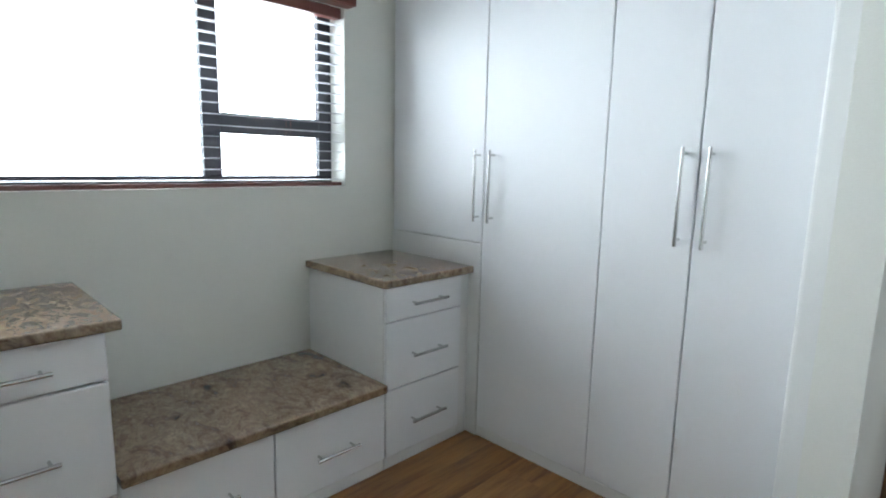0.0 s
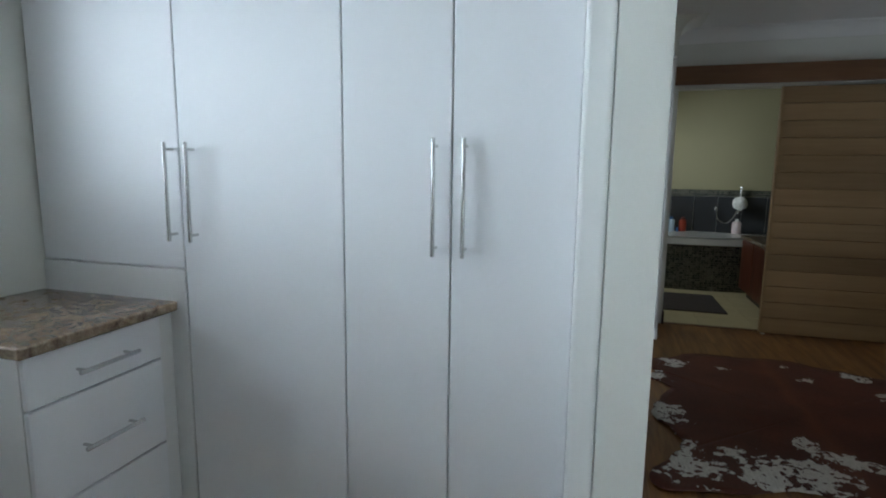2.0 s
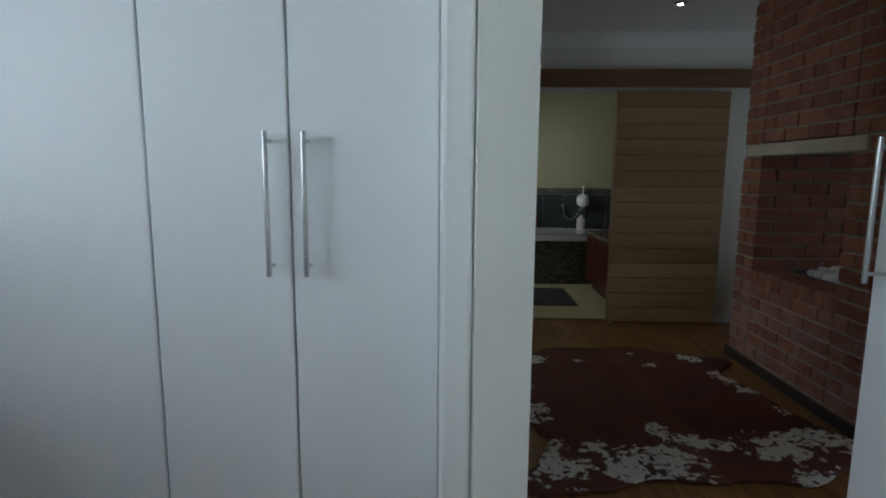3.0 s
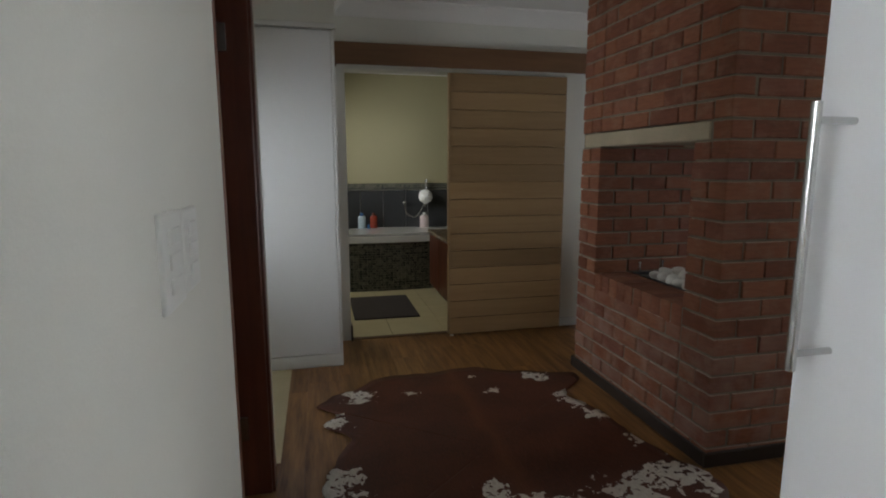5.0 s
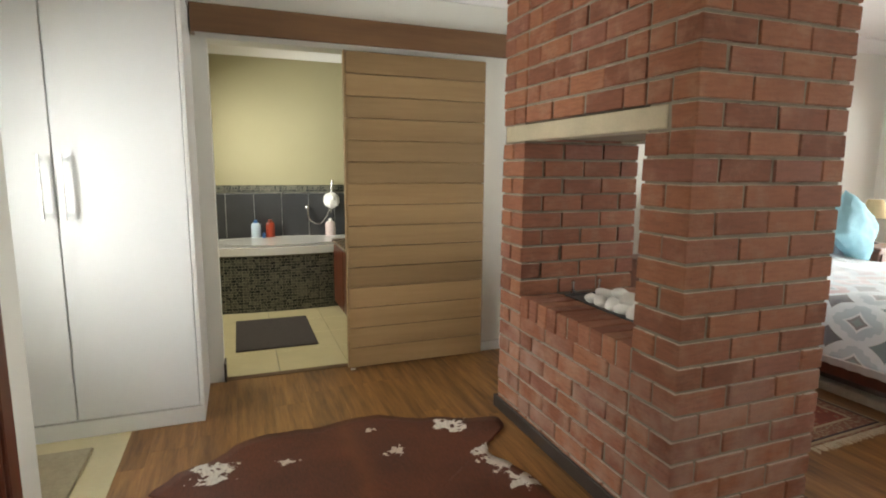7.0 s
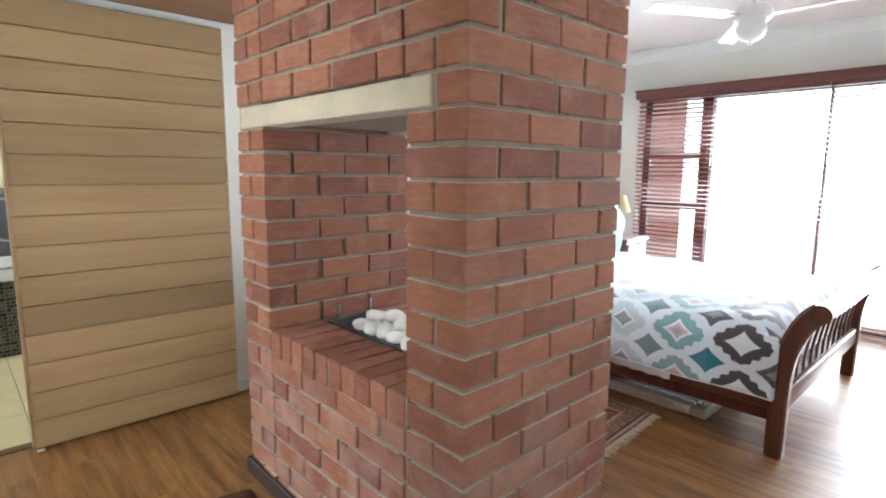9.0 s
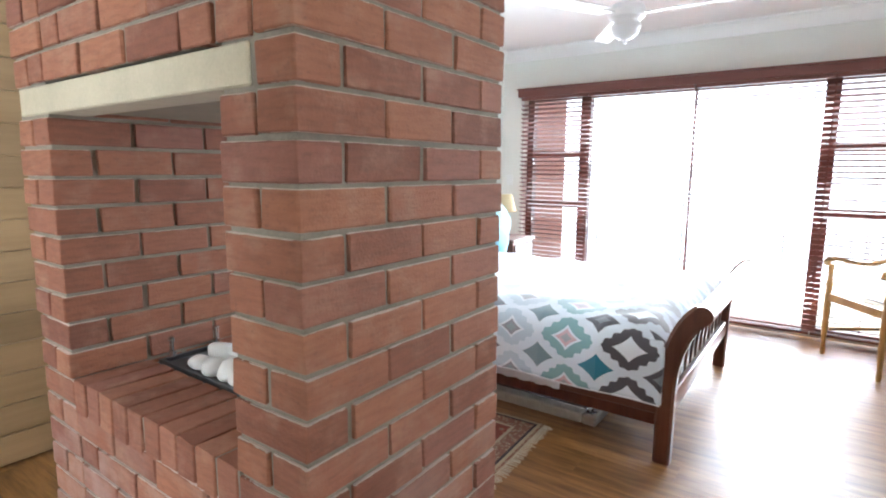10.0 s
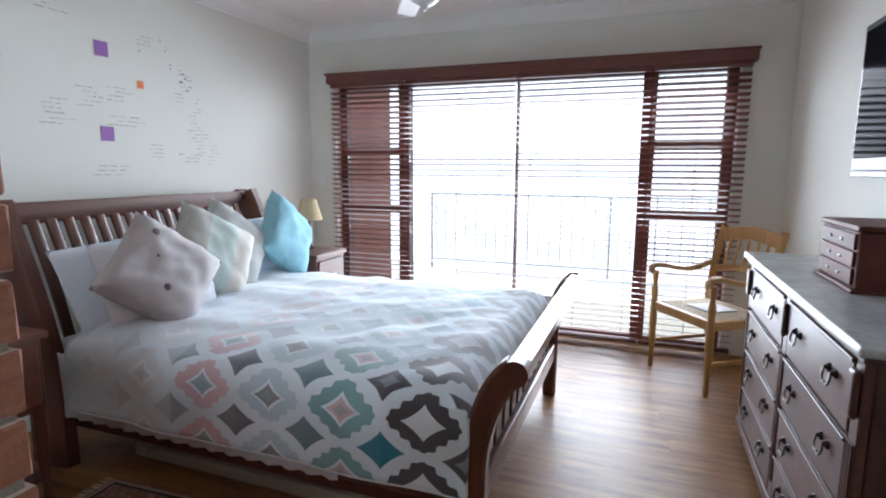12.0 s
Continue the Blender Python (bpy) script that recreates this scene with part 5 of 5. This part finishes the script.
prug = thing("persian_rug", "small red patterned rug with cream fringes beside the bed", "rug", (3.26, 4.08, 0.0))
prug.rotation_euler = (0, 0, radians(2.5))
part_box("woven_body", (-0.32, 0.32, -0.50, 0.50, 0.0, 0.010), rug_material(), prug, bevel=0.003)
FRINGE = plain("cream_fringe", (0.55, 0.48, 0.36), 0.95, var=0.15, scale=40)
rf = random.Random(8)
for s in (-1, 1):
    bm = bmesh.new()
    for k in range(60):
        x = -0.315 + k * 0.63 / 59
        rod(bm, (x, s * 0.498, 0.004), (x + rf.uniform(-0.008, 0.008), s * (0.545 + rf.uniform(-0.01, 0.01)), 0.003), 0.003, 0.002, 5)
    part("fringe", bm, FRINGE, prug, "cream knotted fringe")


def nightstand(at, label):
    t = thing("nightstand", label, "nightstand", at, "nightstands")
    part_box("top", (-0.20, 0.20, -0.01, 0.44, 0.69, 0.72), MERANTI_X, t, bevel=0.006, seg=2)
    part_box("body", (-0.18, 0.18, 0.01, 0.42, 0.42, 0.689), MERANTI_X, t, bevel=0.003)
    d = part_box("drawer", (-0.16, 0.16, -0.004, 0.01, 0.45, 0.67), MERANTI_X, t, bevel=0.005)
    bm = bmesh.new()
    lathe(bm, [(0.006, 0), (0.006, 0.01), (0.014, 0.016), (0.010, 0.026)], 12)
    bmesh.ops.transform(bm, matrix=pose(0, -0.003, 0.56, 90, 0, 0), verts=bm.verts)
    part("knob", bm, CHROME, d, "small metal knob", True)
    for x in (-0.16, 0.16):
        for y in (0.03, 0.40):
            bm = bmesh.new()
            lathe(bm, [(0.016, 0), (0.02, 0.05), (0.014, 0.1), (0.022, 0.25), (0.024, 0.42)], 10, (x, y, 0))
            part("leg", bm, MERANTI, t, smooth=True)
    part_box("shelf", (-0.17, 0.17, 0.02, 0.41, 0.14, 0.16), MERANTI_X, t, bevel=0.003)
    return t


nightstand((5.37, 4.645, 0), "red-brown timber nightstand carrying a small lamp")
nightstand((3.15, 4.60, 0), "red-brown timber nightstand beside the brick fireplace")
nb = thing("notebook", "pale notebook lying on the nightstand", "notebook", (3.2, 4.78, 0.721))
part_box("pages", (-0.07, 0.07, -0.095, 0.095, 0.002, 0.014), plain("notebook_paper", (0.66, 0.62, 0.55), 0.8, var=0.06), nb, bevel=0.001)
for z in (0.0, 0.0142):
    part_box("cover", (-0.073, 0.073, -0.098, 0.098, z, z + 0.0018), plain("notebook_cover", (0.50, 0.44, 0.38), 0.6, var=0.1), nb, bevel=0.0005)
lamp = thing("table_lamp", "small lamp with a beige shade and dark turned base", "lamp", (5.45, 4.88, 0.72))
bm = bmesh.new()
lathe(bm, [(0.05, 0), (0.05, 0.012), (0.02, 0.022), (0.012, 0.06), (0.022, 0.09), (0.012, 0.13), (0.016, 0.17), (0.008, 0.2), (0.008, 0.24)], 16)
part("base", bm, SKIRT, lamp, "dark turned base", True)
bm = bmesh.new()
lathe(bm, [(0.098, 0.215), (0.10, 0.22), (0.055, 0.37), (0.052, 0.37)], 28)
part("shade", bm, plain("beige_shade", (0.58, 0.46, 0.27), 0.9, var=0.06, scale=20, bump=0.4), lamp, "beige cloth shade", True)

# ---- chest of drawers ----
MARBLE = plain("grey_marble", (0.42, 0.44, 0.44), 0.25, var=0.22, scale=7, grain=50, bump=0.06)
BRASS = plain("dark_brass", (0.20, 0.19, 0.18), 0.35, 0.9, var=0.2, scale=40)
chest = thing("chest_of_drawers", "dark mahogany chest of drawers with drop pulls and a marble top", "chest of drawers", (4.21, 1.87, 0))
chest.scale = (1, 1, 1.022)
XL, XR, YF, YB = -0.71, 0.71, 0.18, -0.20
part_box("carcass", (XL, XR, YB, YF - 0.02, 0.09, 0.865), DRESSW, chest, bevel=0.003)
part_box("top", (XL - 0.05, XR + 0.05, YB - 0.005, YF + 0.035, 0.885, 0.912), MARBLE, chest, "grey veined marble top", 0.009, 3)
part_box("cornice", (XL - 0.03, XR + 0.03, YB, YF + 0.018, 0.866, 0.884), DRESSW, chest, bevel=0.006, seg=2)
part_box("base_moulding", (XL - 0.015, XR + 0.015, YB, YF + 0.012, 0.07, 0.115), DRESSW, chest, bevel=0.006, seg=2)
for x in (XL + 0.04, XR - 0.04, -0.0):
    for y in (YB + 0.04, YF - 0.03):
        bm = bmesh.new()
        lathe(bm, [(0.022, 0), (0.028, 0.03), (0.034, 0.07)], 12, (x, y, 0))
        part("foot", bm, DRESSW, chest, smooth=True)
for x0, x1 in ((XL, XL + 0.055), (-0.028, 0.028), (XR - 0.055, XR)):
    pil = part_box("pilaster", (x0, x1, YF - 0.019, YF + 0.004, 0.116, 0.864), DRESSW, chest, bevel=0.003)
    for k in range(3):
        xm = x0 + (x1 - x0) * (0.25 + 0.25 * k)
        part_box("flute", (xm - 0.004, xm + 0.004, YF + 0.004, YF + 0.009, 0.18, 0.66), DRESSW, pil, bevel=0.002)
    part_box("corbel", (x0 + 0.004, x1 - 0.004, YF + 0.0045, YF + 0.022, 0.72, 0.84), DRESSW, pil, bevel=0.010, seg=2)


def drop_pull(parent, x, y, z):
    """Two pierced rosettes with a drop handle hung between them."""
    for sx in (-0.027, 0.027):
        bm = bmesh.new()
        for k in range(4):
            a = k * math.pi / 2
            rod(bm, (x + sx, y - 0.001, z + 0.016), (x + sx + 0.011 * math.cos(a), y + 0.003, z + 0.016 + 0.011 * math.sin(a)), 0.0055, 0.006, 7)
        rod(bm, (x + sx, y - 0.001, z + 0.016), (x + sx, y + 0.015, z + 0.016), 0.006, 0.005, 8)
        part("rosette", bm, DARKPULL, parent, "dark pierced rosette", True)
    bm = bmesh.new()
    pts = curve_pts([(x - 0.027, y + 0.013, z + 0.016), (x - 0.030, y + 0.016, z - 0.004), (x - 0.016, y + 0.018, z - 0.020), (x, y + 0.018, z - 0.016), (x + 0.016, y + 0.018, z - 0.020), (x + 0.030, y + 0.016, z - 0.004), (x + 0.027, y + 0.013, z + 0.016)], 18)
    sweep(bm, pts, (0.0034, 0.0034), (0, 1, 0))
    part("drop_handle", bm, BRASS, parent, "worn brass drop handle", True)


DARKPULL = plain("tarnished_brass", (0.045, 0.04, 0.036), 0.4, 0.8, var=0.2, scale=40)
for x0, x1 in ((XL + 0.06, -0.033), (0.033, XR - 0.06)):
    for z0, z1 in ((0.665, 0.855), (0.48, 0.655), (0.30, 0.47), (0.125, 0.29)):
        d = part_box("drawer", (x0, x1, YF - 0.018, YF + 0.006, z0, z1), DRESSW, chest, bevel=0.006, seg=2)
        part_box("lip", (x0 - 0.003, x1 + 0.003, YF + 0.0065, YF + 0.013, z1 - 0.012, z1), DRESSW, d, bevel=0.004, seg=2)
        for f in (0.22, 0.78):
            drop_pull(d, x0 + (x1 - x0) * f, YF + 0.006, (z0 + z1) / 2)
jb = thing("jewellery_box", "red mahogany jewellery box with three small drawers", "jewellery box", (4.25, 1.81, 0.932))
JBW = wood("jewel_box_timber", (0.085, 0.018, 0.012), (0.17, 0.045, 0.028), "x", 0.6, 1.0, relief=0.0)
part_box("body", (-0.17, 0.20, -0.12, 0.10, 0.012, 0.195), JBW, jb, bevel=0.005, seg=2)
part_box("base", (-0.185, 0.215, -0.13, 0.115, 0.0, 0.012), JBW, jb, bevel=0.004)
part_box("lid", (-0.18, 0.21, -0.125, 0.108, 0.197, 0.215), JBW, jb, bevel=0.006, seg=2)
for k in range(3):
    z0 = 0.022 + k * 0.057
    d = part_box("drawer", (-0.155, 0.185, 0.1, 0.109, z0, z0 + 0.052), JBW, jb, bevel=0.003)
    for x in (-0.04, 0.07):
        part_box("pull", (x - 0.013, x + 0.013, 0.1085, 0.115, z0 + 0.02, z0 + 0.03), BRASS, d, "small metal pull", 0.003)

# television
tv = thing("television", "black flat television with a silver lower edge on a bracket", "television", (4.15, 1.77, 1.6))
BLACK = plain("black_gloss", (0.008, 0.008, 0.01), 0.06, var=0.1, bump=0.0, rvar=0.0)
BLACK.node_tree.nodes["Principled BSDF"].inputs["IOR"].default_value = 1.03
BEZ = plain("black_plastic", (0.02, 0.02, 0.022), 0.3)
part_box("case", (-0.48, 0.49, -0.03, 0.022, -0.28, 0.265), BEZ, tv, bevel=0.008, seg=2)
part_box("screen", (-0.45, 0.462, 0.0222, 0.026, -0.235, 0.238), BLACK, tv, "dark glossy screen", 0.001)
part_box("trim_bar", (-0.48, 0.48, -0.02, 0.026, -0.305, -0.281), plain("silver_plastic", (0.30, 0.31, 0.32), 0.45, 0.3), tv, "silver lower edge", 0.006, 2)
part_box("bracket", (-0.12, 0.12, -0.108, -0.031, -0.10, 0.10), BEZ, tv)

# ---- armchair ----
ch = thing("armchair", "honey-coloured timber armchair with a woven thong seat", "chair", (5.612, 2.298, 0))
SWD = 0.26
ch.rotation_euler = (0, 0, radians(35))
# front edge runs along x; the seat lies towards -y
for x in (-SWD, SWD):
    bm = bmesh.new()
    lathe(bm, [(0.012, 0), (0.016, 0.03), (0.013, 0.08), (0.022, 0.22), (0.018, 0.26), (0.024, 0.30), (0.024, 0.45), (0.018, 0.47), (0.024, 0.52), (0.014, 0.58), (0.02, 0.63), (0.02, 0.665)], 14, (x, 0, 0))
    part("front_leg", bm, CHAIRW, ch, smooth=True)
    bm = bmesh.new()
    sweep(bm, curve_pts([(x * 0.90, -0.47, 0), (x * 0.90, -0.42, 0.25), (x * 0.90, -0.405, 0.47), (x * 0.90, -0.435, 0.72), (x * 0.90, -0.495, 0.955)], 18), (0.019, 0.019), (1, 0, 0))
    part("back_post", bm, CHAIRW, ch, smooth=True)
    bm = bmesh.new()
    sweep(bm, curve_pts([(x, 0.035, 0.655), (x, 0.03, 0.69), (x, -0.03, 0.70), (x, -0.15, 0.675), (x, -0.28, 0.665), (x * 0.95, -0.43, 0.71)], 22), (0.024, 0.014), (1, 0, 0))
    part("arm", bm, CHAIRW, ch, smooth=True)
    part_box("side_rail", (x - 0.015, x + 0.015, -0.41, -0.02, 0.40, 0.455), CHAIRW, ch, bevel=0.005)
    part_box("stretcher", (x * 0.95 - 0.01, x * 0.95 + 0.01, -0.43, -0.02, 0.18, 0.205), CHAIRW, ch, bevel=0.004)
for y in (0.0, -0.41):
    part_box("seat_rail", (-SWD + 0.016, SWD - 0.016, y - 0.016, y + 0.016, 0.40, 0.457), CHAIRW, ch, bevel=0.006)
for z, yb, h in ((0.905, -0.475, 0.042), (0.68, -0.425, 0.02)):
    bm = bmesh.new()
    sweep(bm, curve_pts([(-SWD * 0.92, yb, z - 0.01), (-0.1, yb - 0.015, z + 0.012), (0, yb - 0.018, z + 0.02), (0.1, yb - 0.015, z + 0.012), (SWD * 0.92, yb, z - 0.01)], 16), (0.012, h), (0, 1, 0))
    part("back_rail", bm, CHAIRW, ch, smooth=True)
for k in range(5):
    x = -0.15 + k * 0.075
    bm = bmesh.new()
    lathe(bm, [(0.007, 0), (0.011, 0.06), (0.007, 0.11), (0.012, 0.14), (0.007, 0.19)], 10)
    bmesh.ops.transform(bm, matrix=pose(x, -0.43, 0.695, 14, 0, 0), verts=bm.verts)
    part("spindle", bm, CHAIRW, ch, smooth=True)
THONG = plain("cream_thong", (0.62, 0.54, 0.40), 0.7, var=0.1, scale=30)
bm = bmesh.new()
for k in range(11):
    o = -0.22 + k * 0.044
    box(bm, o - 0.009, o + 0.009, -0.41, -0.004, 0.448, 0.4535)
    y = -0.02 - k * 0.037
    box(bm, -0.25, 0.25, y - 0.009, y + 0.009, 0.452, 0.4585)
part("seat_weave", bm, THONG, ch, "cream leather thong weave")
pad = part_box("magazine", (-0.12, 0.09, -0.31, -0.12, 0.459, 0.468), plain("pale_paper", (0.7, 0.7, 0.72), 0.6), None, "", 0.002)
pad.matrix_world = pose(5.612, 2.298, 0, 0, 0, 35)
tagged(pad, "pale magazine lying on the armchair's seat", "magazine")

# ---- ceiling fan and downlights ----
fan = thing("ceiling_fan", "white ceiling fan with slim blades and a small lamp", "ceiling fan", (4.62, 3.61, CEILING - 0.045))
FANW = plain("white_fan_enamel", (0.80, 0.80, 0.79), 0.35, var=0.02)
bm = bmesh.new()
lathe(bm, [(0.06, 0.044), (0.055, 0.01), (0.014, -0.005), (0.014, -0.14)], 20)
part("mount", bm, FANW, fan, smooth=True)
bm = bmesh.new()
lathe(bm, [(0.03, -0.14), (0.10, -0.155), (0.115, -0.19), (0.105, -0.225), (0.075, -0.245), (0.07, -0.262)], 28)
part("motor", bm, FANW, fan, smooth=True)
bm = bmesh.new()
lathe(bm, [(0.085, -0.263), (0.09, -0.28), (0.075, -0.32), (0.045, -0.345), (0.014, -0.355), (0.011, -0.372), (0.004, -0.378)], 24)
part("lamp_bowl", bm, FANW, fan, "white glass bowl", True)
for k in range(3):
    a = k * 2 * math.pi / 3 + 0.55
    bm = bmesh.new()
    box(bm, 0.16, 0.72, -0.055, 0.055, -0.003, 0.003, 0.002, m=pose(0, 0, 0, 10, 0, 0))
    box(bm, 0.09, 0.20, -0.018, 0.018, -0.004, 0.004)
    bmesh.ops.transform(bm, matrix=pose(0, 0, -0.205, 0, 0, math.degrees(a)), verts=bm.verts)
    part("blade", bm, FANW, fan)
BULB = glow("halogen_bulb", (1, 0.93, 0.8), 18.0)
for x, y in ((1.255, 4.53),):
    dl = thing("downlight", "small round recessed downlight in the ceiling", "downlight", (x, y, CEILING), "downlights")
    bm = bmesh.new()
    lathe(bm, [(0.045, -0.001), (0.045, -0.006), (0.03, -0.008), (0.03, -0.001)], 20)
    part("ring", bm, CHROME, dl, smooth=True)
    bm = bmesh.new()
    lathe(bm, [(0.022, -0.0085), (0.018, -0.012)], 16)
    part("bulb", bm, BULB, dl, "lit halogen bulb")

# ---- writing and notes on the north wall ----
PURPLE = plain("purple_note", (0.30, 0.13, 0.42), 0.7)
ORANGE = plain("orange_note", (0.75, 0.20, 0.05), 0.7)
for x, z, s, mt_, lb in ((4.283, 1.959, 0.08, PURPLE, "purple paper note stuck on the wall"), (4.28, 1.501, 0.08, PURPLE, "purple paper note stuck on the wall"), (4.517, 1.80, 0.042, ORANGE, "small orange paper note stuck on the wall")):
    nt_ = part_box("paper_note", (-s / 2, s / 2, -0.002, 0.0, -s / 2, s / 2), mt_, None, "", 0.0)
    nt_.location = (x, NORTH - 0.001, z)
    tagged(nt_, lb, "note", "notes on the wall")
INK = plain("pencil_marks", (0.36, 0.37, 0.35), 0.9)
INKD = plain("dark_marks", (0.06, 0.06, 0.07), 0.9)
rw = random.Random(21)
for name_, mat_, rows_ in (("wall_writing", INK, [(4.20, 1.74, 5, 0.10), (4.36, 1.76, 4, 0.12), (3.98, 1.66, 4, 0.10), (4.03, 1.56, 2, 0.14), (4.42, 1.60, 3, 0.2), (4.85, 1.90, 8, 0.07), (4.92, 1.70, 9, 0.06), (4.98, 1.56, 8, 0.08), (5.05, 1.46, 6, 0.07), (3.7, 1.9, 5, 0.12), (3.75, 2.1, 3, 0.12), (4.0, 2.12, 2, 0.2), (4.6, 1.45, 4, 0.1), (4.9, 1.4, 3, 0.12), (3.6, 1.5, 4, 0.12), (4.32, 1.32, 3, 0.2), (4.6, 2.08, 3, 0.1)]), ("wall_marks", INKD, [(4.70, 2.10, 4, 0.012), (4.83, 1.93, 6, 0.025), (4.76, 1.95, 3, 0.02), (4.55, 1.99, 1, 0.02), (4.80, 1.40, 1, 0.05), (4.92, 1.76, 2, 0.012)])):
    bm = bmesh.new()
    for x, z, k, w in rows_:
        for i in range(k):
            x0, z0 = x + rw.uniform(-0.05, 0.05) + (i * 0.012 if mat_ is INKD else 0), z - i * 0.024
            n_ = 3 if mat_ is INK else 1
            for q in range(n_):
                xa = x0 - w / 2 + q * w / n_
                box(bm, xa, xa + w / n_ * rw.uniform(0.5, 0.95), NORTH - 0.0022, NORTH - 0.001, z0, z0 + rw.uniform(0.002, 0.005) * (1.5 if mat_ is INKD else 1))
    tagged(part(name_, bm, mat_, None), "faint handwritten pencil lines on the wall" if mat_ is INK else "short dark pen marks on the wall", "wall writing")

# ---- laminate planks ----
PLK = 0.192
rnd_p = random.Random(4)
bm = bmesh.new()
box(bm, 0, PLK - 0.0003, 0, 1.2847, -0.012, 0.0, 0.0003)
plank_me = mesh_of("plank", bm, PLANKW)
x = -2.3
while x < EAST - 0.02:
    off = rnd_p.uniform(0, 1.285)
    y = -1.6 - off
    while y < NORTH:
        y0, y1 = max(y, -1.6), min(y + 1.2847, NORTH)
        xe = min(x + PLK - 0.0003, EAST)
        if y1 - y0 > 0.02:
            if y1 - y0 > 1.28 and xe - x > 0.18:
                p = new("plank", plank_me)
                p.location = (x, y, 0)
            else:
                b2 = bmesh.new()
                box(b2, 0, xe - x, 0, y1 - y0, -0.012, 0.0, 0.0006)
                p = new("plank", mesh_of("plank", b2, PLANKW))
                p.location = (x, y0, 0)
            p.parent = floor
        y += 1.285
    x += PLK
